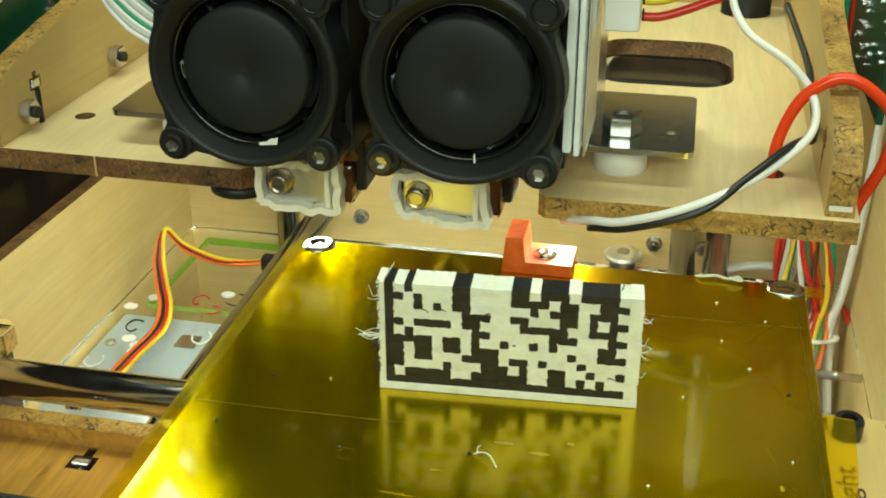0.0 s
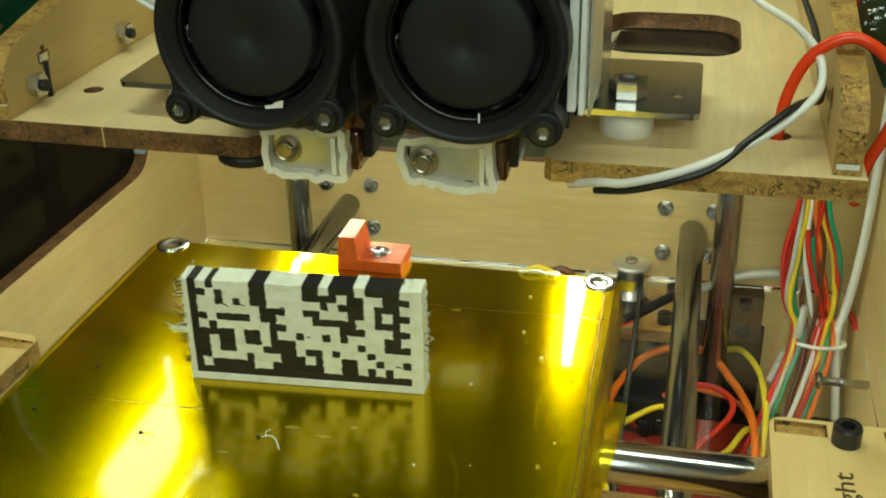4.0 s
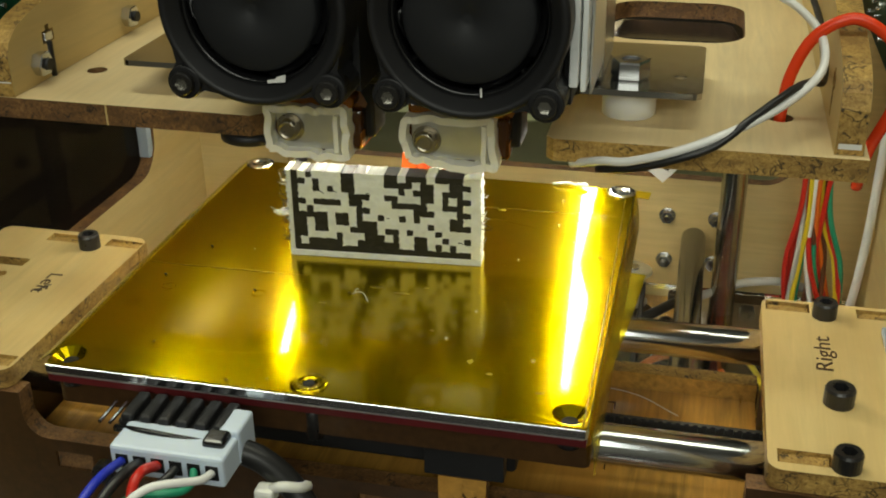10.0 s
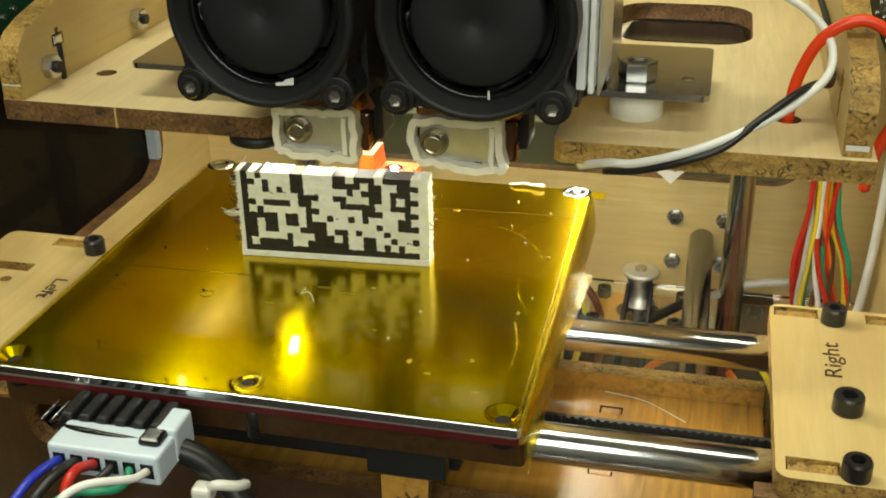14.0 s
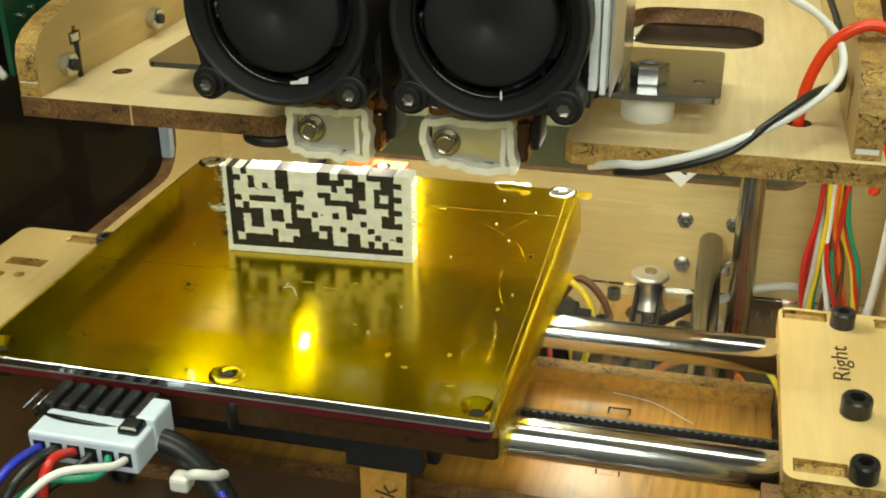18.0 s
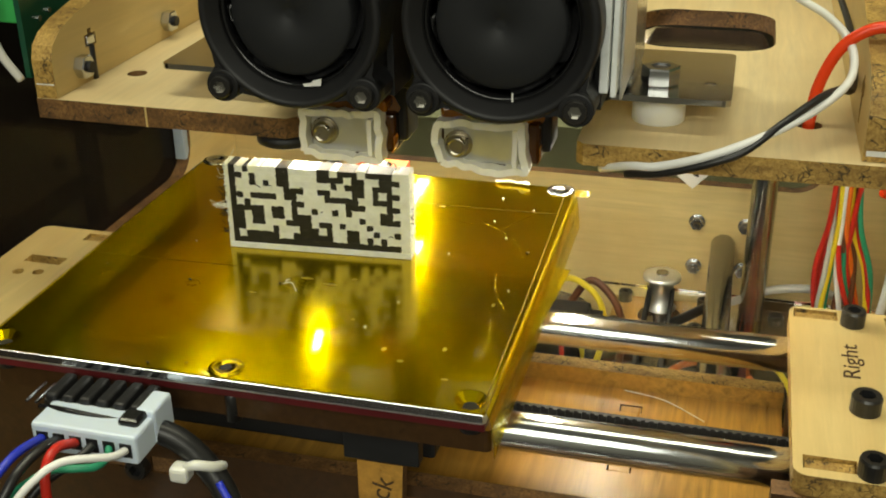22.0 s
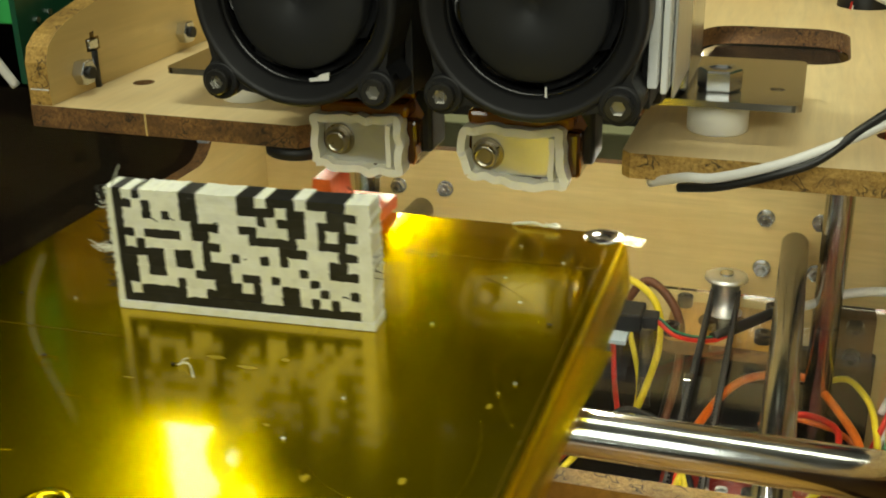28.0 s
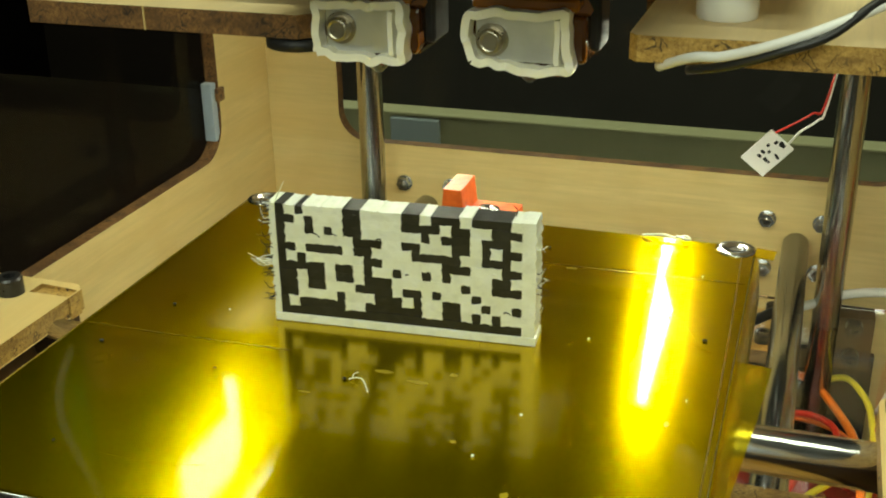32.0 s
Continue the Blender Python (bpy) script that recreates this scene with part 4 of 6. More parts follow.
def carriage():
    c = thing("carriage", (-4, 0, 50), "plywood sliding carriage with two lettered end caps", "carriage")
    ON_CARRIAGE.append(c)
    bottom = part("bottom_board", plate(fresh(), "z", 52, 57, [(-56, -33), (86.5, -33), (86.5, 22.5), (-56, 22.5)],
                  [[(44.5, 11.5), (50.5, 11.5), (50.5, 15), (44.5, 15)], [(44.5, -15), (50.5, -15), (50.5, -11.5), (44.5, -11.5)]], 0, 1), [PLY_MID, EDGE], c, "golden-brown plywood board under the rods")
    # pale board; its shade below the bed is put into the brown tone
    part("left_board", plate(fresh(), "z", 52, 57, [(-95, -33), (-56.1, -33), (-56.1, 22.5), (-95, 22.5)],
                  [[(-69.3, 14), (-71.4, 14), (-71.4, 19), (-69.3, 19), (-69.3, 22.3), (-67, 22.3), (-67, 19), (-65, 19), (-65, 14)]], 0, 1), [PLY_MID, EDGE], c, "plywood board with a nut slot, browned to stand for shade")
    part("stray_thread", tube(fresh(), [(45.0, 21.5, 57.3), (55.9, 18.6, 57.5), (66.8, 11.3, 57.3)], 0.14, 5), W_WHITE, c, "fine white plastic thread lying on the board")
    part("slot_nut", box(fresh(), -70.4, -66.2, 15.2, 17.8, 53.5, 57.6, 0.3), ZINC, c)
    part("slot_bolt", cyl(fresh(), (-68.2, 12, 55.4), "y", 1.3, 10, 12), BLACK_SCREW, c)
    for y in (13.25, -13.25):
        part("board_tab", box(fresh(), 44.9, 50.1, y - 1.4, y + 1.4, 52.2, 56.8, 0.2), PLY_MID, c)
    part("rear_board", plate(fresh(), "y", 22.6, 27.8, [(-95, 40), (86.5, 40), (86.5, 62), (-95, 62)], (), 0, 1), [PLY_MID, EDGE_PALE], c)
    # front board with its wide rounded opening and tab slots
    notch = [(82, 74.6), *[(82 - 6 + 6 * math.cos(radians(a)), 68 + 6 * math.sin(radians(a))) for a in range(0, -91, -18)],
             *[(-91 + 6 + 6 * math.cos(radians(a)), 68 + 6 * math.sin(radians(a))) for a in range(-90, -181, -18)], (-91, 74.6)]
    holes = []
    for x in (-78.7, -61.9, 0, 52, 69):
        holes.append([(x - 5, 53.5), (x + 5, 53.5), (x + 5, 58.5), (x - 5, 58.5)])
    part("front_board", plate(fresh(), "y", -38.4, -33.2, [(-141, 8), (130.5, 8), (130.5, 74.6), *notch, (-141, 74.6)], holes, 0, 1), [PLY_BROWN_SHADE, EDGE], c)
    for x in (-69.9, 60.5):
        part("front_screw", cap_screw(fresh(), (x, -38.5, 55.4), "y", 3.0, 3.0, -1), [BLACK_SCREW, BLACK], c)
    for x in (-78.7, -61.9, 0, 52, 69):
        part("tab", box(fresh(), x - 4.7, x + 4.7, -38.0, -33.3, 53.8, 58.2), EDGE, c)
    # end caps
    caps = {"Left": (-141.0, -93.5), "Right": (85.8, 131.0)}
    for text, (x0, x1) in caps.items():
        mid = 101.5 if text == "Right" else -108.0
        inner = 1 if text == "Right" else -1
        slots = []
        if text == "Right":
            for sx, sy in ((92.5, 34.5), (115.5, 34.2), (93.5, -32.8), (116, -33.5)):
                slots.append([(sx - 5.6, sy - 2.4), (sx + 5.6, sy - 2.4), (sx + 5.6, sy + 2.4), (sx - 5.6, sy + 2.4)])
        else:
            for sx, sy in ((-98.6, 33.5), (-118, 33.5), (-100, -33.3), (-118, -33.3)):
                slots.append([(sx - 5.6, sy - 2.4), (sx + 5.6, sy - 2.4), (sx + 5.6, sy + 2.4), (sx - 5.6, sy + 2.4)])
            slots.append([(-133, 14), (-121, 14), (-121, 18.5), (-133, 18.5)])
            slots += [circle(-130.5, 7.5, 1.7, 14), circle(-124.5, 8.5, 1.7, 14)]
        cap = part("end_cap", plate(fresh(), "z", 75.0, 80.2, rounded(x0, x1, -38, 38.2, 3.2, 4), slots, 0, 1), [PLY_Y, EDGE_PALE], c, "pale plywood cap with charred slots and lettering")
        for s in slots[:4]:
            cx, cy = sum(p[0] for p in s) / 4, sum(p[1] for p in s) / 4
            part("tab", box(fresh(), cx - 5.2, cx + 5.2, cy - 2.1, cy + 2.1, 74, 79.4, 0.2), EDGE_PALE, c)
        spots = ((101.6, 31.2, 3.1), (102.1, -9.8, 3.5), (101.9, -34.6, 3.1)) if text == "Right" else ((-107.9, 29.4, 3.1), (-107.5, -35.8, 3.1))
        for sx, sy, r in spots:
            part("cap_screw", cap_screw(fresh(), (sx, sy, 80.2), "z", r, 4.4), [BLACK_SCREW, BLACK], c, "black socket cap screw")
        wx = x0 + 3 if text == "Right" else x1 - 8
        part("side_board", plate(fresh(), "x", wx, wx + 5, [(-33, 8), (38, 8), (38, 74.9), (-33, 74.9)], [circle(0, 40, 6)], 0, 1), [PLY_BROWN_SHADE, EDGE], c)
    lettering("Right", 8.6, Matrix.Translation((0.1003, 0.0118, 0.08030)) @ pose(0, 0, 0, 0, 0, 90) @ Matrix.Diagonal((0.94, 0.68, 1, 1)), INK, c)
    lettering("Left", 8.0, Matrix.Translation((-0.1085, 0.006, 0.08030)) @ pose(0, 0, 0, 0, 0, -90) @ Matrix.Diagonal((0.94, 0.68, 1, 1)), INK, c)
    smudge = fresh()
    for k in range(5):
        box(smudge, -109.6 + k * 0.5, -108.0 + k * 0.4, 1.0 + k * 0.9, 1.5 + k * 0.9, 80.26, 80.34)
    part("scribble", smudge, W_BLACK, c, "black scribble over the lettering")
    part("bearing_washer", lathe(fresh(), (-100.5, -4, 60), "z", [(6.5, 0), (6.8, 1.2), (4.4, 2.0), (4.2, 6), (2, 6.4)], 26), ZINC, c)
    # grey plug body at the outer edge of the right cap
    part("plug", lathe(fresh(), (124, -6, 80.3), "z", [(6, 0), (6, 13), (4.8, 14.5)], 24), WHITE, c, "white plug standing on the cap")
    part("plug_bracket", box(fresh(), 115, 127, 14, 25, 80.3, 82.2, 0.3), GREY_BOX, c)
    part("plug_pin", cyl(fresh(), (122, 18, 82.2), "z", 3.4, 6, 18, bevel=0.4), BLACK_SCREW, c)
    for y in (-25.0, 25.5):
        r = solid("cross_rod", cyl(fresh(), (-97, y, 72), "x", 4.75, 186, 40, bevel=0.5), STEEL, "polished steel cross rod carrying the build platform", "rod", group="cross rods")
        ON_CARRIAGE.append(r)
    b = solid("cross_belt", belt_strip(fresh(), (-95, -16.4, 70.6), (87, -16.4, 70.6), (0, 0, 1), 8.0, 0.9, (0, -1, 0)), RUBBER, "black toothed belt between the cross rods", "belt")
    ON_CARRIAGE.append(b)


carriage()

# ================= the build platform =================


def platform():
    p = thing("build_platform", (0, 0, 66), "heated build platform covered in shiny yellow polyimide film", "build platform")
    ON_BED.append(p)
    corners = [(sx * 54.2, sy * 56.0) for sx in (-1, 1) for sy in (-1, 1)]
    holes = [circle(x, y, 3.6, 14) for x, y in corners] + [circle(0.4, -56.4, 2.0, 18)]
    part("film_sheet", plate(fresh(), "z", 99.0, 100.0, rounded(-57.6, 58.0, -60.2, 58.2, 1.2, 3), holes, 0, 0), FILM, p, "yellow film over bare aluminium")
    part("heat_plate", plate(fresh(), "z", 97.3, 98.95, rounded(-57.8, 58.2, -60.4, 58.4, 1.2, 3), holes, 0, 0), ALU, p, "bare aluminium edge of the plate")
    part("front_lip", box(fresh(), -57.4, 57.8, -60.95, -60.45, 98.0, 99.9, 0.2), STEEL, p, "bright aluminium front edge")
    part("heater_board", box(fresh(), -57.6, 58, -60.0, 58, 95.4, 97.2), HEATER_RED, p, "dark red heater board")
    # countersunk screws; the front pair shows bright film facets round the sink
    for i, (x, y) in enumerate(corners):
        part("countersink", funnel(fresh(), (x, y, 100.0), 3.6, 1.7, 1.6), [FILM, BLACK], p)
        if y > 0:
            bm = lathe(fresh(), (x, y, 99.9), "z", [(4.1, 0), (4.1, 0.3), (3.2, 0.6), (1.8, 0.6), (1.6, 0.1)], 22)
            part("screw_head", bm, ZINC, p, "zinc screw head")
        part("spring_post", cyl(fresh(), (x, y, 93), "z", 2.4, 2.2, 16), BLACK_SCREW, p)
    part("screw_head", lathe(fresh(), (0.4, -56.4, 99.6), "z", [(3.9, 0), (3.9, 0.6), (3.2, 0.85), (1.7, 0.85), (1.5, 0.3)], 22), FILM, p, "screw head under yellow film")
    part("socket", cyl(fresh(), (0.4, -56.4, 99.95), "z", 1.4, 0.3, 6), BLACK, p)
    part("spring_post", cyl(fresh(), (0.4, -55.0, 86), "z", 1.7, 9.0, 16), BLACK_SCREW, p)
    # plywood tray under the plate
    tray_holes = [circle(sx * 53, sy * 47.5, 2.2, 16) for sx in (-1, 1) for sy in (-1, 1)]
    part("tray", plate(fresh(), "z", 87.5, 92.8, rounded(-58.5, 58.5, -56, 56, 1.5, 3), tray_holes, 0, 1), [PLY_MID, PLY_BROWN_SHADE], p, "golden-brown plywood tray below the heater")
    part("bearing_block", box(fresh(), -40, 40, -33, -18.6, 66, 87.4, 1.0), BLACK, p)
    part("bearing_block", box(fresh(), -40, 40, 17, 34, 66, 87.4, 1.0), BLACK, p)
    # tab given the brown tone for its dimness under the tray
    part("back_tab", plate(fresh(), "y", -43.5, -39.5, [(24.2, 42), (33.8, 42), (35.2, 71), (24.2, 71)], (), 0, 1), [PLY_MID, EDGE], p)
    # black box that stands in for the shadow above the tab
    part("tab_hanger", box(fresh(), 21, 39, -43.5, -39.5, 71.1, 87.4, 0.3), BLACK, p)
    lettering("Back", 7.0, Matrix.Translation((0.0292, -0.04358, 0.0605)) @ pose(0, 0, 0, 90, 0, 0) @ pose(0, 0, 0, 0, 0, 75), INK, p)
    # loose film past the right edge
    bm = fresh()
    strap(bm, [(58.15, -1, 99.4), (59.0, -1, 96.8), (59.6, -1, 92.0), (59.8, -1, 88.3)], (0, 1, 0), 116, 0.12, 4)
    part("film_skirt", bm, FILM_LOOSE, p, "loose yellow film hanging from the edge")
    bm = fresh()
    strap(bm, [(58.1, 56.5, 99.6), (60.0, 57.5, 99.0), (62.2, 58, 98.6)], (0.1, 1, 0), 5, 0.12, 4)
    part("film_tab", bm, FILM_LOOSE, p, "loose end of yellow film")
    part("film_tab", plate(fresh(), "z", 98.5, 98.65, [(58.3, 10), (64.4, 9.2), (63.2, -8), (61.0, -30), (59.0, -50), (58.3, -52)], (), 0, 0), FILM_LOOSE, p, "loose flap of yellow film")
    bm = fresh()
    strap(bm, [(-57.7, 4, 99.2), (-60.5, 4, 98.0), (-64.0, 4, 95.5)], (0, 1, 0), 116, 0.12, 4)
    part("film_skirt", bm, FILM_LOOSE, p, "loose yellow film hanging from the edge")
    # seams where strips of film overlap
    for y, xa, xb in ((-11.2, -57, -16), (38.6, 16, 57.2)):
        bm = strap(fresh(), [(xa, y - 0.2, 100.03), (xa * 0.6 + xb * 0.4, y - 0.1, 100.03), (xb, y + 0.6, 100.03)], (0, 1, 0), 0.20, 0.05, 4)
        part("film_seam", bm, FILM_DULL, p, "overlap seam in the film")
    bm = strap(fresh(), [(55.6, 57, 100.05), (56.6, 10, 100.07), (57.2, -60, 100.05)], (1, 0, 0), 0.22, 0.06, 4)
    part("film_seam", bm, FILM_DULL, p, "overlap seam in the film")
    rnd = random.Random(21)
    for k in range(14):
        x, y, a, s = rnd.uniform(10, 54), rnd.uniform(-50, 50), rnd.uniform(-0.6, 2.2), rnd.uniform(4, 20)
        pts = [(x + math.cos(a) * s * j / 3, y + math.sin(a) * s * j / 3 + 0.3 * j * (3 - j), 100.02) for j in range(4)]
        pts = [q for q in pts if abs(q[0]) < 56 and abs(q[1]) < 57]
        if len(pts) > 2:
            part("scratch", tube(fresh(), pts, 0.035, 4, 3), FILM_LOOSE, p, "fine scratch in the film")
    # creases in the film beside the block
    for x, y, a, s, c in ((36, 30, -0.9, 26, 3.0), (47, 8, -1.3, 30, -2.5), (28, -8, -1.1, 20, 2.0), (50, -20, -1.5, 24, 1.6), (-16.3, -30.4, -0.05, 8, 0.1), (-30, -48, 0.1, 18, -1.0), (40, -44, 2.6, 12, 1.0)):
        pts = [(x + math.cos(a) * s * j / 6 - math.sin(a) * c * math.sin(math.pi * j / 6), y + math.sin(a) * s * j / 6 + math.cos(a) * c * math.sin(math.pi * j / 6), 100.0) for j in range(7)]
        pts = [q for q in pts if abs(q[0]) < 56 and abs(q[1]) < 57]
        if len(pts) > 2:
            part("crease", tube(fresh(), pts, 0.06, 5, 3), FILM, p, "fine crease in the film")
    # faint rings left by earlier screws
    for x, y, r in ((-46.8, -22.6, 1.7), (-24.2, -21.7, 1.7), (-36.5, -49, 1.4)):
        bm = tube(fresh(), [(x + r * math.cos(k * 0.7), y + r * math.sin(k * 0.7) * 0.9, 100.03) for k in range(9)], 0.12, 5, 4)
        part("ring_mark", bm, FILM_LOOSE, p, "ring mark in the film")
    # dried flakes and smears
    rnd = random.Random(33)
    for x, y, a, b in ((2.4, -13.1, 2.2, 0.7), (9.0, -14.9, 2.6, 0.6), (23.7, 37.2, 1.8, 0.9), (14, -11, 1.0, 0.8), (31, -41, 0.9, 1.2), (36, -45, 1.0, 0.6), (44, -38, 0.7, 1.1), (20, -30, 0.8, 0.5), (47, -50, 1.2, 0.5), (-8, -23, 1.4, 0.4), (50, -16, 0.6, 0.9)):
        ring = [(x + a * (0.75 + rnd.uniform(-0.3, 0.3)) * math.cos(k * 0.7), y + b * (0.75 + rnd.uniform(-0.3, 0.3)) * math.sin(k * 0.7)) for k in range(9)]
        part("flake", plate(fresh(), "z", 100.02, 100.07, ring, (), 0, 0), FILM_SMEAR, p, "dried yellow flake on the film")
    # white heater plug, cable tie and wires at the front
    plug = part("heater_plug", box(fresh(), -33.6, -9.6, -79, -70, 88.8, 95.6, 0.7), CONNECTOR, p, "milky white six-way plug")
    for k in range(6):
        x = -31.0 + k * 3.8
        part("way", box(fresh(), x - 1.3, x + 1.3, -79.2, -78.9, 90.6, 93.8), BLACK, plug)
    part("plug_shroud", box(fresh(), -13.6, -9.2, -71.5, -63.5, 89.0, 97.0, 0.7), CONNECTOR, plug)
    head = part("pin_header", box(fresh(), -36.5, -11, -69.8, -61.2, 91.0, 95.0, 0.5), BLACK, p, "black pin header with a row of ribs")
    for k in range(6):
        x = -34 + k * 4.0
        part("rib", box(fresh(), x - 1.35, x + 1.35, -70.6, -61.5, 94.6, 97.0, 0.7), BLACK, head)
    for x in (-41.2, -38.9):
        part("pin", cyl(fresh(), (x, -69, 93.2), "y", 0.4, 7.5, 8), ZINC, head)
    part("cable_tie", tube(fresh(), [(-36, -71.5, 94.2), (-30, -73.2, 95.4), (-22, -73.6, 95.2), (-13, -73, 94.4), (-10.5, -72, 93)], 0.8, 8, 6), BLACK_GLOSS, p, "black cable tie over the plug")
    part("tie_head", box(fresh(), -15.5, -10.8, -75.6, -70.8, 91.6, 97.0, 0.8), BLACK_GLOSS, p)
    part("sleeve", tube(fresh(), [(-12, -69, 91), (-6, -68, 88), (0, -68, 82), (5, -70, 75), (9, -74, 64), (12, -80, 48)], 2.7, 14), W_BLACK, p, "thick black cable sleeve")
    part("white_tie", tube(fresh(), [(-3.0, -71.8, 84.5), (-0.5, -72.6, 86.0), (2.2, -70.5, 84.6), (2.4, -66.5, 82.0), (0.0, -65.0, 80.5)], 1.1, 8), NYLON, p, "white cable tie")
    part("white_tie_head", box(fresh(), -6.5, -2.2, -74, -70, 81.4, 85.0, 0.9), NYLON, p)
    leads = (
        (0, W_BLUE, 1.15, [(-31.0, -79, 92.3), (-31.0, -86, 94.2), (-31.6, -91, 93.8), (-32.3, -96, 91.5), (-34, -102, 84), (-35, -105, 70)]),
        (1, W_BLACK, 1.3, [(-27.2, -79, 92.3), (-27.0, -84, 94.2), (-28.0, -89, 93.8), (-29.0, -94, 91.5), (-31, -99, 84), (-32, -102, 68)]),
        (2, W_RED, 1.25, [(-23.4, -79, 92.3), (-23.6, -84, 94.8), (-23.8, -87, 94.8), (-23.7, -89.4, 93.0), (-23.4, -91, 89), (-23, -92, 76)]),
        (3, W_BLACK, 1.1, [(-19.6, -79, 92.3), (-20.5, -82, 91.6), (-23, -85, 90), (-27, -89, 87), (-31, -94, 80), (-33, -97, 66)]),
        (4, W_GREEN, 1.0, [(-15.8, -79, 92.3), (-15.0, -82, 91.6), (-15.8, -85, 91.8), (-18.6, -87, 92.4), (-24, -88.6, 91.8), (-31, -92, 87), (-36, -95, 78)]),
        (5, W_WHITE, 1.0, [(-12.0, -79, 92.3), (-12.3, -83, 93.6), (-14.2, -86, 95.0), (-17.2, -89, 96.2), (-19.6, -91, 96.2), (-22, -94, 95.0), (-26, -98, 90), (-29, -101, 80)]),
        (6, W_RED, 1.0, [(-23, -86, 82), (-26, -88, 74), (-30, -91, 62), (-33, -93, 50)]),
        (7, W_BLUE, 1.0, [(4, -72, 82), (9, -75, 76), (13, -78, 66), (15, -82, 50)]),
    )
    for k, m, r, pts in leads:
        part("lead", tube(fresh(), pts, r * 0.82, 10), m, p)


platform()

# ---- the half-finished two-colour block ----
CELLS = (
    # bottom row first; a hash is black, a dot is cream
    "#########################",
    "#.#####..######..##.#.#..",
    "##....#...###.#..##..#..#",
    "##.##...####.##.#...#....",
    "##.##.##.###.......#..###",
    "#####.##.#..#..#.#....##.",
    "#.#......##......###...##",
    "##.####.##....#####..###.",
    "#.......###..##...##.#.##",
    "#..#.#.##......#.###.###.",
    "##.#...##....####.##..###",
    "#.#....##....##.###.####.",
)


def block():
    """The upright printed block, cell by cell, on its cream foot."""
    b = thing("printed_block", (0, 3.5, 100), "half-finished upright printed block in black and cream squares", "printed block")
    ON_BED.append(b)
    turn = Matrix.Rotation(math.atan2(3.2, 48.4), 4, "Z")
    place = Matrix.Translation((0.0004, 0.0012, 0.100)) @ turn
    cell, deep = 1.785, 5.4
    cols, rows = 25, 12
    x0 = -24.2 + 1.3
    foot = 1.75
    rnd = random.Random(8)

    def put(bm):
        bmesh.ops.transform(bm, matrix=place, verts=bm.verts[:])
        return bm
    for r in range(rows):
        row = CELLS[r]
        z0, z1 = foot + r * cell, foot + (r + 1) * cell
        c = 0
        while c < cols:
            e = c
            while e < cols and row[e] == row[c]:
                e += 1
            dy = rnd.uniform(-0.08, 0.08)
            xa, xb = x0 + c * cell, x0 + e * cell
            top = z1 + (rnd.uniform(-0.3, 0.12) if r == rows - 1 else 0)
            rear = deep + rnd.uniform(-0.08, 0.08)
            if row[c] == "#":
                bm = box(fresh(), xa, xb, dy, rear, z0, top)
            else:
                # cream plastic oozes a little over its neighbours
                ring = []
                for (ax, az), (bx, bz) in zip(((xa, z0), (xb, z0), (xb, top), (xa, top)), ((xb, z0), (xb, top), (xa, top), (xa, z0))):
                    n = max(2, round(math.hypot(bx - ax, bz - az) / 0.6))
                    for k in range(n):
                        out = 0.05 if k else -0.16
                        px, pz = ax + (bx - ax) * k / n, az + (bz - az) * k / n
                        mx, mz = (xa + xb) / 2, (z0 + top) / 2
                        ring.append((px + math.copysign(out, px - mx) * (abs(px - mx) > (xb - xa) * 0.49) + rnd.uniform(-0.12, 0.12),
                                     pz + math.copysign(out, pz - mz) * (abs(pz - mz) > (top - z0) * 0.49) + rnd.uniform(-0.12, 0.12)))
                bm = plate(fresh(), "y", dy - 0.16, rear, ring, (), 0, 0)
            part("black_cell" if row[c] == "#" else "cream_cell", put(bm), BLACK_PRINT if row[c] == "#" else WHITE_PRINT, b)
            c = e
    part("foot", put(box(fresh(), -24.3, 24.3, -0.25, deep + 0.25, 0.02, foot - 0.02, 0.25)), WHITE_PRINT, b, "cream foot of the block")
    # ragged side walls
    for xa, xb in ((-24.2, x0 - 0.02), (x0 + cols * cell + 0.02, 24.2)):
        zs = [foot + k * rows * cell / 40 for k in range(41)]
        out, straight = (xa, xb) if xa < 0 else (xb, xa)
        ragged = [(out + rnd.uniform(-0.22, 0.22), z) for z in zs]
        outline = [(straight, zs[0]), *ragged, (straight, zs[-1])]
        part("side_wall", put(plate(fresh(), "y", -0.12, deep + 0.1, outline, (), 0, 0)), WHITE_PRINT, b, "ragged cream side wall")
    # stray threads
    for side, n, m, nm in ((-1, 12, WHITE_PRINT, "cream_thread"), (1, 7, WHITE_PRINT, "cream_thread"), (-1, 30, BLACK_PRINT, "black_thread"), (1, 5, BLACK_PRINT, "black_thread")):
        for k in range(n):
            z = rnd.choice((rnd.uniform(4, 22), rnd.uniform(11, 15)))
            y = rnd.uniform(-0.6, 2)
            s = rnd.uniform(1.2, 4.6) * (0.7 if side > 0 else 1)
            x = side * 24.2
            if side < 0 and m is BLACK_PRINT:
                z, y, s = rnd.uniform(3, 23.4), rnd.uniform(-0.9, 0.4), s * 0.45
            pts = [(x - side * 0.4, y, z), (x + side * s * 0.4, y - rnd.uniform(0, 1.0), z + rnd.uniform(-0.6, 0.4)), (x + side * s, y - rnd.uniform(-0.5, 1.5), z + rnd.uniform(-1, 1.5))]
            part(nm, put(tube(fresh(), pts, 0.11, 5, 4, 0, 0.5)), m, b)
    pts = [(-23.5, 1, 22.6), (-22.2, 0.4, 24.8), (-20.8, 0, 27.4)]
    part("cream_thread", put(tube(fresh(), pts, 0.14, 6, 5, 0, 0.5)), WHITE_PRINT, b)
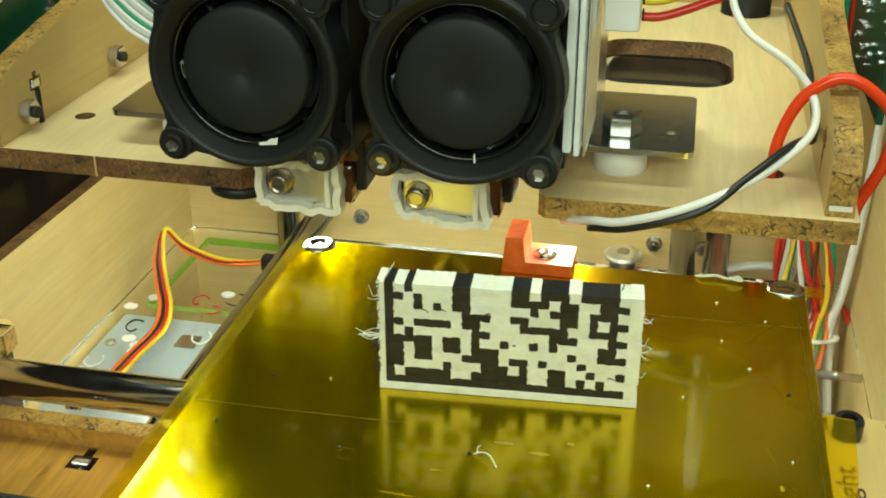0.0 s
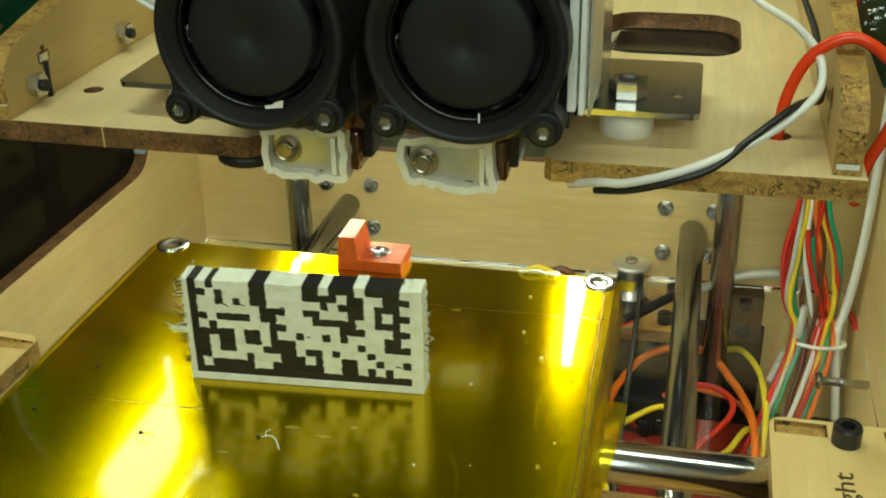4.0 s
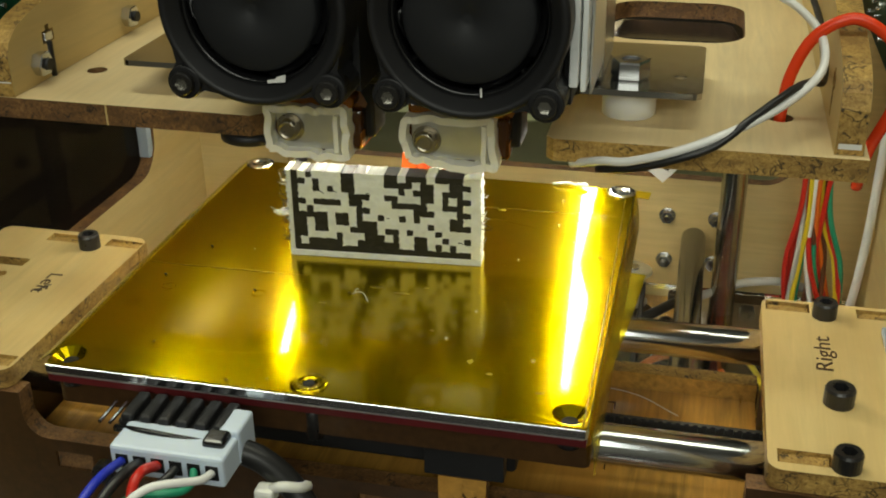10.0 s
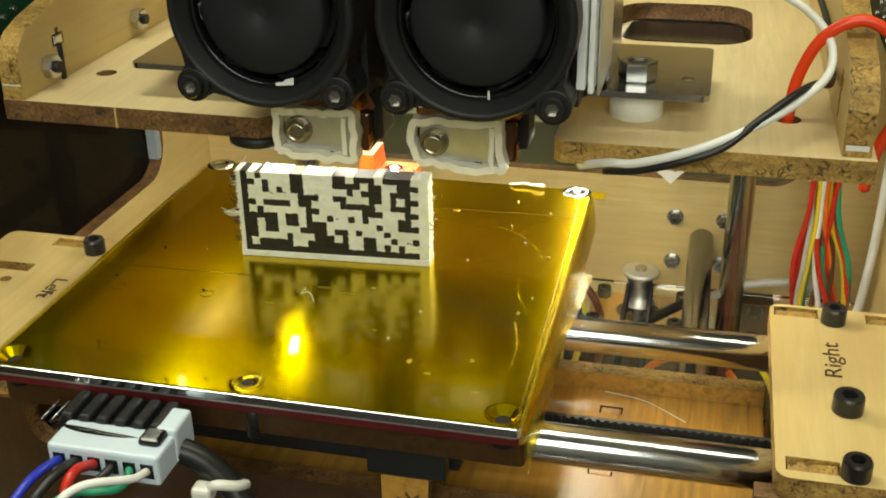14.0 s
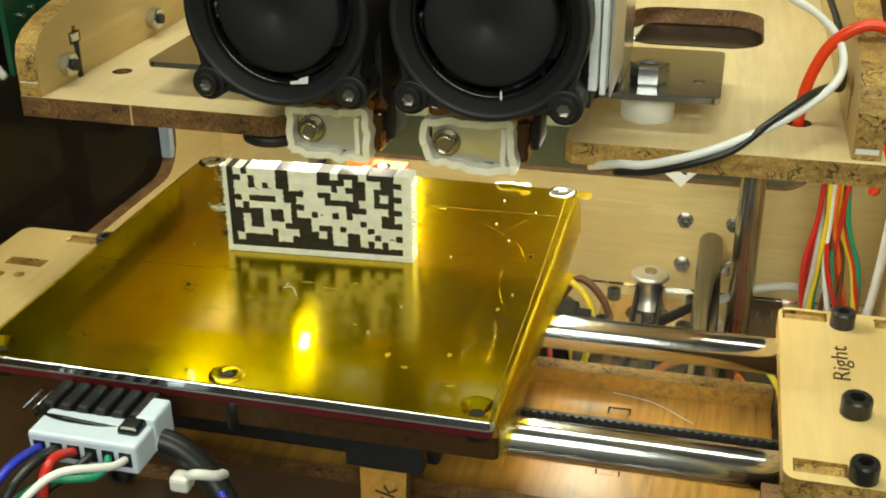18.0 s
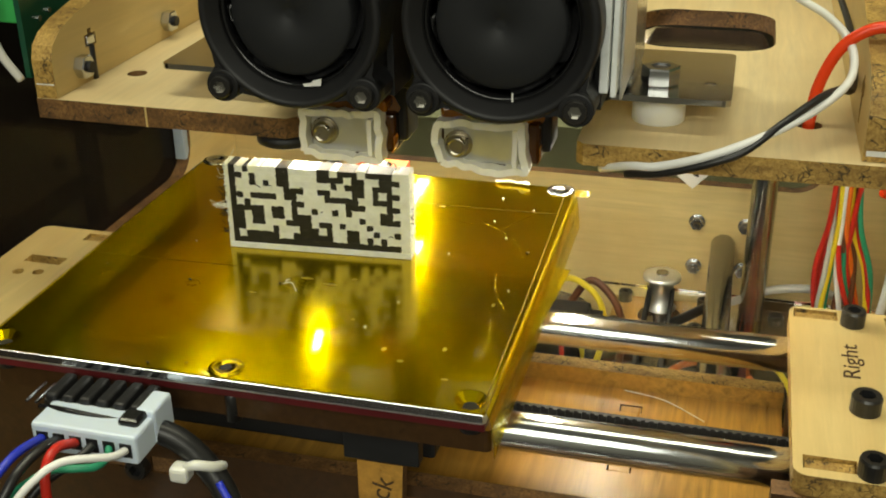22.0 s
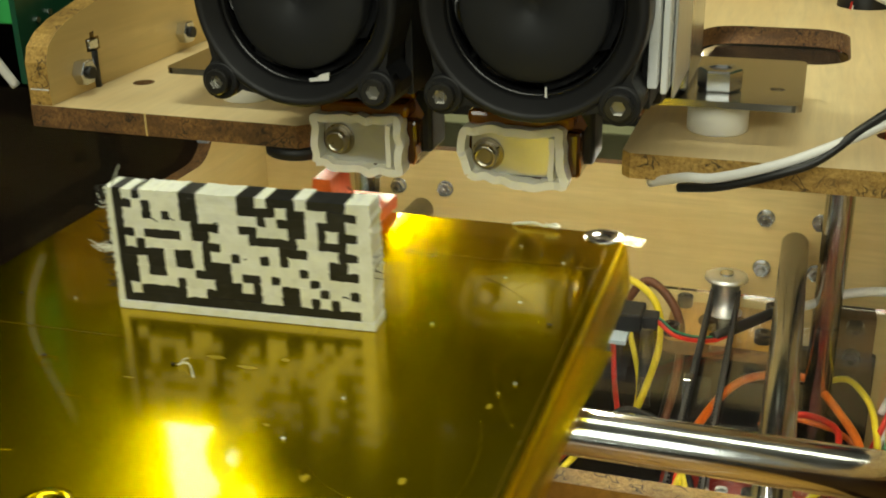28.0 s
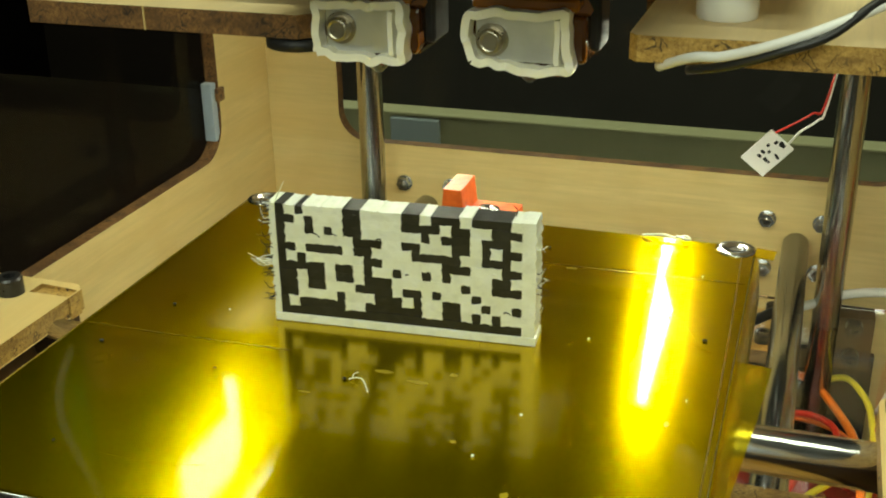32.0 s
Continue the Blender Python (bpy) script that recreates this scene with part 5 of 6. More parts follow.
    pts = [(20, 3, 22.8), (20.4, 2.5, 24.4), (19.8, 2.0, 25.4)]
    part("black_thread", put(tube(fresh(), pts, 0.12, 6, 5, 0, 0.6)), BLACK_PRINT, b)
    # specks of the other colour smeared on the face
    for x, z, m in ((-8.4, 22.2, BLACK_PRINT), (-4.2, 17.8, BLACK_PRINT), (-12.5, 18.3, BLACK_PRINT), (1.0, 11.6, BLACK_PRINT), (18.6, 6.0, BLACK_PRINT), (-15.8, 18.0, BLACK_PRINT), (16.6, 13.2, WHITE_PRINT)):
        pts = [(x, -0.2, z), (x + rnd.uniform(0.3, 0.8), -0.3, z + rnd.uniform(-0.2, 0.5)), (x + rnd.uniform(0.6, 1.3), -0.2, z + rnd.uniform(-0.7, 0.3))]
        part("speck", put(tube(fresh(), pts, 0.16, 5, 4, 0, 0.5)), m, b)


block()


def clip():
    """The orange corner clip screwed to the rear edge."""
    c = thing("edge_clip", (-1, 56, 100.1), "orange printed L-shaped clip screwed to the platform edge", "clip")
    ON_BED.append(c)
    outline = [(-9.0, 0), (7.0, 0), (7.0, 2.9), (-3.6, 2.9), (-4.2, 8.7), (-8.2, 8.7)]
    part("body", plate(fresh(), "y", 51.2, 61.6, [(x, z + 100.1) for x, z in outline], (), 0, 0), ORANGE_PRINT, c)
    part("washer", lathe(fresh(), (0.3, 56.2, 103.0), "z", [(2.7, 0), (2.7, 0.3), (1.2, 0.4)], 22), ZINC, c)
    part("screw", lathe(fresh(), (0.3, 56.2, 103.3), "z", [(1.9, 0), (1.8, 0.5), (0.9, 0.55), (0.7, 0.2)], 18), ZINC, c)


clip()


def scraps():
    """Crumbs and threads that lie on the film."""
    rnd = random.Random(5)
    spots = ((-45.3, -0.3, 1), (-50.2, -17.2, 1), (-25.7, -20.4, 1), (-38.5, -47.5, 1), (52.6, 13.2, 1), (-16.9, -58.6, 1), (-8.7, -56.8, 1), (-3.1, -17.3, 1), (-33.9, 0.4, 0),
             (49.2, 39.9, 0), (40.2, 30.3, 0), (39.2, 46.2, 0), (28.0, -20.0, 0), (52.1, -8.4, 0), (17, 46, 1), (45.5, 20.5, 0), (33, 8, 0), (24, -33, 0))
    for i, (x, y, dark) in enumerate(spots):
        bm = fresh()
        bmesh.ops.create_icosphere(bm, subdivisions=1, radius=1.0, matrix=Matrix.Translation((x * MM, y * MM, 100.25 * MM)) @ Matrix.Diagonal((rnd.uniform(0.3, 0.6) * MM * (1.0 if dark else 0.65), rnd.uniform(0.2, 0.36) * MM, 0.22 * MM, 1)))
        m, nm = (BLACK_PRINT, "black") if dark else (WHITE_PRINT, "cream")
        ON_BED.append(solid("crumb", bm, m, f"tiny {nm} plastic crumb on the yellow film", "crumb", group="crumbs on the film"))
    worms = (
        ([(34.6, 57.6, 100.4), (36.4, 57.0, 100.9), (39, 57.6, 101.0), (41.6, 56.9, 100.8), (43.6, 57.4, 101.2), (44.6, 56.6, 100.9), (43.4, 55.9, 101.2), (41.8, 56.4, 101.4)], 0.34),
        ([(-2.3, -17.4, 100.2), (-0.9, -17.3, 100.7), (0.8, -18.4, 101.0), (2.3, -20.4, 100.2)], 0.10),
        ([(-1.6, -14.8, 100.2), (-1.9, -16.0, 100.5), (-1.7, -17.0, 100.2)], 0.10),
    )
    for pts, r in worms:
        ON_BED.append(solid("thread", tube(fresh(), pts, r, 7, 6), WHITE_PRINT, "curled cream plastic thread on the yellow film", "thread", group="threads on the film"))


scraps()

# ================= the lift: plywood stage with two extruders =================
DECK = 138.0


def lift():
    s = thing("lift_stage", (-3, 90, DECK - 5.2), "pale laser-cut plywood lift stage with charred edges", "lift stage")
    ON_LIFT.append(s)
    outline = [(-107.2, -2.4), (-38.5, -3.4), (-35.6, -0.6), (-35.2, 15.8), (-25, 15.8), (-25, 62), (29, 62), (29, 40), (32.2, 40), (32.2, -2.4), (34, -4.4), (101, -4.2), (101, 180), (-107.2, 180)]
    holes = [rounded(35.3, 76.0, 79.4, 124.8, 10.5, 8), circle(-92.2, 22.7, 2.7, 18), circle(83.4, 19.6, 3.1, 18), circle(80.6, 165, 8.5, 22), circle(-91.6, 165, 8.5, 22)]
    bm = plate(fresh(), "z", DECK - 5.2, DECK, outline, holes, 0, 1)
    for f in bm.faces:
        mid = f.calc_center_median()
        if f.material_index == 1 and mid.x > 0.02 and mid.y < 0.01:
            f.material_index = 2
    part("floor_board", bm, [PLY_FLOOR_LIT, EDGE, EDGE_PALE], s)
    # thin dark kerf across the front edge
    part("kerf", box(fresh(), -76.4, -76.0, -3.15, -2.6, DECK - 5.2, DECK + 0.05), PLY_Y, s, "pale kerf line in the burnt edge")
    profile = [(-2.2, DECK + 0.1), (-2.2, 148), (-0.8, 151.5), (2.5, 154.0), (8, 156), (30, 160.5), (55, 164.5), (90, 172), (130, 182), (180, 196), (180, DECK + 0.1)]
    tslot = [(15.4, DECK + 2.4), (17.6, DECK + 2.4), (17.6, 147.0), (19.2, 147.0), (19.2, 150.2), (17.4, 150.2), (17.4, 151.6), (15.6, 151.6), (15.6, 150.2), (13.8, 150.2), (13.8, 147.0), (15.4, 147.0)]
    part("side_board", plate(fresh(), "x", -107.0, -101.2, profile, [tslot], 0, 1), [PLY_Y, EDGE_PALE], s)
    part("side_board", plate(fresh(), "x", 93.8, 99.8, profile, [[(y, z) for y, z in tslot]], 0, 1), [PLY_Y, EDGE_PALE], s)
    part("rear_board", box(fresh(), -101, 94.6, 174, 179.6, DECK + 0.1, 196), PLY_X, s)
    part("slot_nut", box(fresh(), -102.8, -100.9, 14.6, 18.4, 147.4, 149.8, 0.3), ZINC, s)
    part("slot_bolt", cyl(fresh(), (-101.6, 16.5, DECK), "z", 1.2, 9, 12), BLACK_SCREW, s)
    for x, y in ((-101.1, 9.4), (-101.1, 57.5), (-101.1, 110)):
        bm = fresh()
        nut(bm, (x, y, 143.4), "x", 3.2, 3.0)
        cyl(bm, (x + 2.4, y, 143.4), "x", 1.5, 1.6, 12, 1)
        part("nut", bm, [ZINC, BLACK], s, "zinc nut on the side board")
    part("tab_mark", box(fresh(), 94.4, 99.2, -2.35, -2.15, 139.4, 140.6), WHITE, s)
    part("tab_mark", box(fresh(), -106.6, -101.6, -2.35, -2.15, 141.6, 141.9), WHITE, s)
    # light strips under the board
    for x0, x1, y0, y1 in ((-43.6, -39.8, 74, 128),):
        part("led_strip", box(fresh(), x0, x1, y0, y1, DECK - 6.6, DECK - 5.3), LED_SIDE, s, "bright white light strip under the board")
    part("led_strip", box(fresh(), -31.5, -27.8, 23, 76, DECK - 6.6, DECK - 5.3), LED, s, "bright white light strip under the board")
    part("led_strip", plate(fresh(), "z", DECK - 6.6, DECK - 5.3, [(37.0, 3), (39.0, 3), (38.6, 50), (33.2, 72), (32.4, 132), (27.4, 132), (33.0, 50)], (), 0, 0), LED, s, "bright white light strip under the board")
    part("led_strip", plate(fresh(), "z", DECK - 6.6, DECK - 5.3, [(-47.0, 46), (-44.2, 46), (-46.0, 78), (-49.0, 78)], (), 0, 0), LED_SIDE, s, "bright white light strip under the board")
    part("slot_lining", box(fresh(), 34, 78, 96, 128, DECK - 19, DECK - 5.6, 5.0), BLACK_GLOSS, s, "glossy black housing below the oval slot")
    # no real lamp: emitter added so the film shows a soft glow
    part("frosted_strip", plate(fresh(), "z", DECK - 5.9, DECK - 5.3, rounded(-80, -54, 9, 64, 2, 4), (), 0, 0), GLOW_PATCH, s, "glowing patch added under the board for a soft bed reflection")
    puck = part("puck_lamp", lathe(fresh(), (-41.5, 4.5, DECK - 8.4), "z", [(7.2, 0), (7.8, 0.4), (7.8, 2.6), (7.2, 2.7)], 40), BLACK, s, "black puck lamp under the board")
    part("lens", plate(fresh(), "z", DECK - 8.56, DECK - 8.42, [(-37.6, 0.2), (-35.6, 1.0), (-38.6, 14), (-41.4, 27), (-44.1, 40), (-46.3, 40), (-43.6, 27), (-40.8, 14)], (), 0, 0), LED, puck, "glowing lamp lens")
    for x in (-91.6, 80.6):
        part("bushing", lathe(fresh(), (x, 165, DECK - 12), "z", [(8.3, 0), (8.3, 20), (5.2, 20), (5.2, 0)], 30), BLACK, s)


lift()


def bracket():
    b = thing("bracket_plate", (-5, 26, DECK), "brushed steel bracket plate on white nylon spacers", "bracket")
    ON_LIFT.append(b)
    part("sheet", plate(fresh(), "z", 145.0, 146.4, rounded(-76, 65.4, 7.0, 46.2, 2.0, 4), [circle(60.1, 19.4, 1.5, 16), circle(52.0, 32.5, 0.6, 10), circle(49, 16, 2, 16)], 0, 0), BRACKET, b)
    for x in (48.8, -60):
        part("spacer", cyl(fresh(), (x, 16.4, DECK), "z", 6.3, 7.0, 36, bevel=0.3), NYLON, b, "white nylon spacer")
    bm = fresh()
    nut(bm, (48.6, 17, 146.5), "z", 4.5, 4.4)
    part("nut", bm, ZINC, b, "bright zinc nut")
    part("bolt_end", cyl(fresh(), (48.6, 17, 147.6), "z", 2.2, 3.0, 16, bevel=0.4), BLACK_SCREW, b)


bracket()


def extruder(cx, first):
    """Motor, heat sink and forty-millimetre fan; cx is the fan's middle."""
    e = thing("extruder", (cx, 0, 146.5), "black fan-cooled extruder head with a square finned body", "extruder", "extruders")
    ON_LIFT.append(e)
    cz, y0, y1 = 170.1, -29.0, -19.0
    # fan housing: a ring with four screw ears
    outer = []
    for i in range(96):
        a = 2 * math.pi * i / 96
        q = abs(((a / (math.pi / 2)) % 1) - 0.5) * (math.pi / 2)
        ear = 22.63 * math.cos(q) + math.sqrt(max(0.0, 3.7 ** 2 - (22.63 * math.sin(q)) ** 2)) if 22.63 * math.sin(q) < 3.7 else 0.0
        neck = 20.3 + 2.6 * max(0.0, 1 - q / 0.34)
        r = max(ear, neck)
        outer.append((cx + r * math.cos(a), cz + r * math.sin(a)))
    ears = [circle(cx + sx * 16, cz + sz * 16, 1.7, 12) for sx in (-1, 1) for sz in (-1, 1)]
    fan = part("fan", plate(fresh(), "y", y0 + 1.0, y1, outer, [circle(cx, cz, 18.6, 72)] + ears, 0, 0), BLACK, e, "black plastic axial fan")
    bm = hoop(fresh(), (cx, y0, cz), "y", [(15.9, 3.2), (16.6, 2.4), (18.4, 0.5), (19.0, 0.0), (19.8, 0.1), (20.3, 0.9), (20.3, 1.8), (18.55, 4.0)], 72)
    part("rim", bm, BLACK, fan)
    bm = hoop(fresh(), (cx, y0, cz), "y", [(15.85, 3.0), (15.5, 4.2), (15.4, 8.6), (15.9, 8.6), (16.0, 3.2)], 72)
    part("throat", bm, BLACK_GLOSS, fan, "glossy inner wall of the fan")
    part("hub", lathe(fresh(), (cx, y0 + 0.8, cz), "y", [(0.6, 1.3), (1.5, 1.3), (1.6, 1.2), (11.6, 1.2), (11.9, 1.35), (13.0, 1.45), (13.5, 2.0), (13.5, 8)], 56), FAN_HUB, fan, "round dark fan hub")
    for k in range(7):
        bm = fresh()
        a0 = 2 * math.pi * k / 7 + 0.3
        grid = []
        for i in range(5):
            r = 13.2 + 1.9 * i / 4
            rowv = []
            for j in range(5):
                a = a0 + 0.78 * j / 4 + 0.12 * i / 4
                y = y0 + 3.6 + 5.0 * j / 4
                rowv.append(bm.verts.new(Vector((cx + r * math.cos(a), y, cz + r * math.sin(a))) * MM))
            grid.append(rowv)
        for i in range(4):
            for j in range(4):
                bm.faces.new((grid[i][j], grid[i][j + 1], grid[i + 1][j + 1], grid[i + 1][j])).smooth = True
        bmesh.ops.solidify(bm, geom=bm.faces[:], thickness=0.7 * MM)
        part("blade", bm, BLACK_GLOSS, fan)
    for a in (40, 130, 220, 310):
        part("strut", tube(fresh(), [(cx + r * math.cos(radians(a)), y1 - 1.2, cz + r * math.sin(radians(a))) for r in (11, 15, 19)], 0.9, 6, 2), BLACK, fan)
    for sx in (-1, 1):
        for sz in (-1, 1):
            x, z = cx + sx * 16, cz + sz * 16
            part("screw_boss", lathe(fresh(), (x, y0 - 0.2, z), "y", [(3.0, 0.2), (3.5, 0.0), (3.7, 0.6), (3.7, 4)], 26), BLACK, fan)
            if sz < 0:
                bm = cap_screw(fresh(), (x, y0 + 0.1, z), "y", 2.5, 1.7, -1)
                part("fan_screw", bm, [BLACK_SCREW, SCREW_STEEL], fan, "black screw with a bright worn socket")
            else:
                part("screw_well", lathe(fresh(), (x, y0 - 0.35, z), "y", [(1.9, 0.9), (2.3, 0.1), (2.6, 0.0), (2.9, 0.4)], 22), BLACK_GLOSS, fan)
    # glints in the ring below the hub, laid in as flat white pieces
    if first:
        part("foil_scrap", plate(fresh(), "y", y0 + 1.2, y0 + 1.5, [(cx + 2.4, cz - 15.4), (cx + 6.2, cz - 15.0), (cx + 6.4, cz - 13.4), (cx + 4.4, cz - 14.0), (cx + 4.0, cz - 14.5), (cx + 2.2, cz - 14.8)], (), 0, 0), WHITE, fan, "small white glint painted into the fan ring")
    else:
        part("scratch", plate(fresh(), "y", y0 + 1.2, y0 + 1.4, [(cx + 2.6, cz - 15.6), (cx + 3.0, cz - 15.6), (cx + 2.9, cz - 13.6), (cx + 2.6, cz - 13.8)], (), 0, 0), WHITE, fan, "thin pale glint painted into the fan ring")
    # finned heat sink and motor
    for k in range(9):
        x = cx - 19 + k * 4.75
        part("fin", box(fresh(), x - 0.8, x + 0.8, -18.8, -6, 151, 189, 0.2), BLACK, e)
    part("sink_base", box(fresh(), cx - 20, cx + 20, -6, -2.5, 151, 189, 0.4), BLACK, e)
    part("motor", box(fresh(), cx - 20.5, cx + 20.5, -2.3, 40, 146.6, 190, 2.5), BLACK, e, "black stepper motor body")
    part("motor_cap", box(fresh(), cx - 20, cx + 20, 10, 30, 146.7, 191, 2.0), ALU, e)
    part("top_block", box(fresh(), cx - 21, cx + 20, -20, 6, 190.4, 204, 1.5), BLACK, e)
    # unseen upper body, added to keep the left tube off the right floor
    part("drive_body", box(fresh(), cx - 20.5, cx + 20.5, 6.2, 40, 191.2, 288, 2.0), BLACK, e, "tall black body added out of view to block light")
    # thermal neck and heater block
    hx0, hx1 = (-33.2, -14.4) if first else (-0.2, 20.6)
    mx = (hx0 + hx1) / 2
    part("neck", cyl(fresh(), (mx, 6, 140), "z", 4.0, 11, 24, bevel=0.3), STEEL_DULL, e)
    part("mount_arm", box(fresh(), hx1 - 1.0, hx1 + 5.0, 2, 12, 132.5, 150.8, 0.8), BLACK, e)
    blk = part("heater_block", box(fresh(), hx0 + 1.2, hx1 - 1.2, -3.2, 14, 130.8, 140.4, 0.4), HEATER_ALU, e, "bare aluminium heater block")
    # amber wrap round the top, bottom and sides
    bm = fresh()
    box(bm, hx0 + 0.4, hx1 + 1.6, -3.4, 15.5, 141.2, 144.2, 0.9)
    box(bm, hx0 + 1.6, hx1 + 2.0, 0.6, 15.0, 144.3, 146.6, 0.9)
    part("film_wrap", bm, AMBER, blk, "glossy amber film wrapping")
    bm = fresh()
    box(bm, hx1 - 1.0, hx1 + 3.0, -1.5, 15.5, 130.6, 140.4, 0.9)
    box(bm, hx0 + 0.2, hx0 + 1.1, -2.0, 15.5, 130.8, 141, 0.3)
    box(bm, hx0 + 1.2, hx1 - 1.2, -2.0, 15.5, 129.6, 130.7, 0.3)
    part("side_wrap", bm, AMBER_DARK, blk, "dark amber film on the sides")
    # a loose flap of film at the outer end, and a curl of it below
    flap = [(hx1 + 0.6, 1.2, 139.6), (hx1 + 2.6, 2.2, 143.0), (hx1 + 4.6, 3.4, 146.4), (hx1 + 6.2, 4.2, 149.4)]
    part("film_flap", strap(fresh(), flap, (0.75, 0.1, -0.65), 3.6, 0.25, 4), AMBER, blk, "amber film flap standing up")
    part("film_curl", strap(fresh(), [(hx1 + 2.6, -1.8, 131.4), (hx1 + 3.5, -2.6, 133.2), (hx1 + 3.3, -2.2, 135.6)], (0, 1, 0), 3.0, 0.2, 5), AMBER, blk, "curled edge of amber film")
    # lumpy cream edging round the open face
    rnd = random.Random(3 if first else 7)
    corners = [(hx0, 131.0), (hx0, 140.6), (hx1 - 0.6, 141.4), (hx1, 136), (hx1 - 0.2, 130.4), (mx + 3, 129.6), (mx - 4, 130.2)]
    if not first:
        corners = [(hx0 + 1.4, 131.2), (hx0 + 0.6, 134.6), (hx0 - 0.4, 136.2), (hx0 + 0.4, 140.0), (mx - 5, 141.2), (mx + 6, 140.6), (hx1 - 0.4, 141.2), (hx1 - 0.8, 136), (hx1 + 0.2, 130.0), (mx + 3, 129.4), (mx - 4, 130.4)]
    loop = []
    for (xa, za), (xb, zb) in zip(corners, corners[1:] + corners[:1]):
        n = max(2, int(math.hypot(xb - xa, zb - za) / 1.6))
        for k in range(n):
            t = k / n
            loop.append((xa + (xb - xa) * t + rnd.uniform(-0.38, 0.38), -3.6 + rnd.uniform(-0.4, 0.3), za + (zb - za) * t + rnd.uniform(-0.4, 0.4)))
    loop.append(loop[0])
    part("edging", strap(fresh(), loop, (0, 1, 0), 4.0, 1.7, 3), CERAMIC, blk, "lumpy cream insulation tape edge")
    inner = [(hx1 - 2.1 + rnd.uniform(-0.2, 0.2), -4.4, z) for z in (140.2, 138.4, 136.4, 134.4, 132.6, 131.2)]
    part("inner_edging", strap(fresh(), inner, (0, 1, 0), 3.0, 1.1, 3), CERAMIC, blk)
    bx, bz = (-28.4, 135.9) if first else (4.6, 135.2)
    bm = lathe(fresh(), (bx, -6.2, bz), "y", [(1.5, 0.5), (1.7, 0.0), (2.3, 0.15), (2.6, 0.7), (2.6, 4.9)], 26)
    part("thermal_bolt", bm, BRONZE, blk, "heat-tinted bolt in the heater block")
    part("bolt_washer", cyl(fresh(), (bx, -3.7, bz), "y", 3.4, 0.4, 24), BRONZE, blk)
    part("nozzle", lathe(fresh(), (mx, 6, 124.4), "z", [(0.6, 0), (1.6, 0.9), (3.6, 3.6), (4.2, 3.7), (4.2, 5.4)], 24), BRONZE, e, "brass-toned nozzle")
    # burnt plastic under the block
    for k in range(4):
        x = rnd.uniform(hx0 + 8, hx1 - 1)
        part("residue", tube(fresh(), [(x, -2.5, 130.2), (x + rnd.uniform(-1, 1.4), -3.2, 129.0), (x + rnd.uniform(-1.6, 2), -2.8, 128.4)], 0.5, 6, 4, 0, 0.5), AMBER if k % 2 else BLACK_PRINT, blk)
    return e


extruder(-25.5, True)
extruder(19.4, False)


def side_plate():
    s = thing("mount_plate", (43, -6, 147), "bright aluminium mounting plates at the side of the extruder", "mounting plate")
    ON_LIFT.append(s)
    part("sheet", box(fresh(), 38.8, 40.6, -21, -2, 155.4, 208, 0.3), METAL_SHINE, s)
    part("sheet", box(fresh(), 40.9, 42.1, -19, 6, 154.0, 208, 0.3), METAL_SHINE, s)
    part("foil", box(fresh(), 42.3, 42.9, -14, 10, 152, 206, 0.2), ALU, s)
    part("motor_wrap", box(fresh(), 40.4, 42.8, 10.4, 38, 147, 200, 0.8), ZINC, s)
    c = thing("motor_plug", (49, 2, 176), "white four-way motor plug with coloured wires", "plug")
    ON_LIFT.append(c)
    part("shell", box(fresh(), 44.2, 51.6, -1.5, 4.5, 175.4, 193, 0.5), WHITE, c)
    for k in range(4):
        part("notch", box(fresh(), 51.9, 52.3, 0, 2.6, 177.6 + k * 3.6, 179.6 + k * 3.6), BLACK, c)
    for k, (m, z) in enumerate(((W_RED, 178.2), (W_YELLOW, 181.6), (W_GREY, 184.6), (W_GREEN, 187.8))):
        part("lead", tube(fresh(), [(51.8, 1.3, z), (56, 1.5, z + 0.2), (63, 3, z + 2.4), (70, 6, z + 5.4 - k * 0.6), (76, 12, 190 + k * 0.5), (84, 30, 200)], 0.95, 9), m, c)


side_plate()


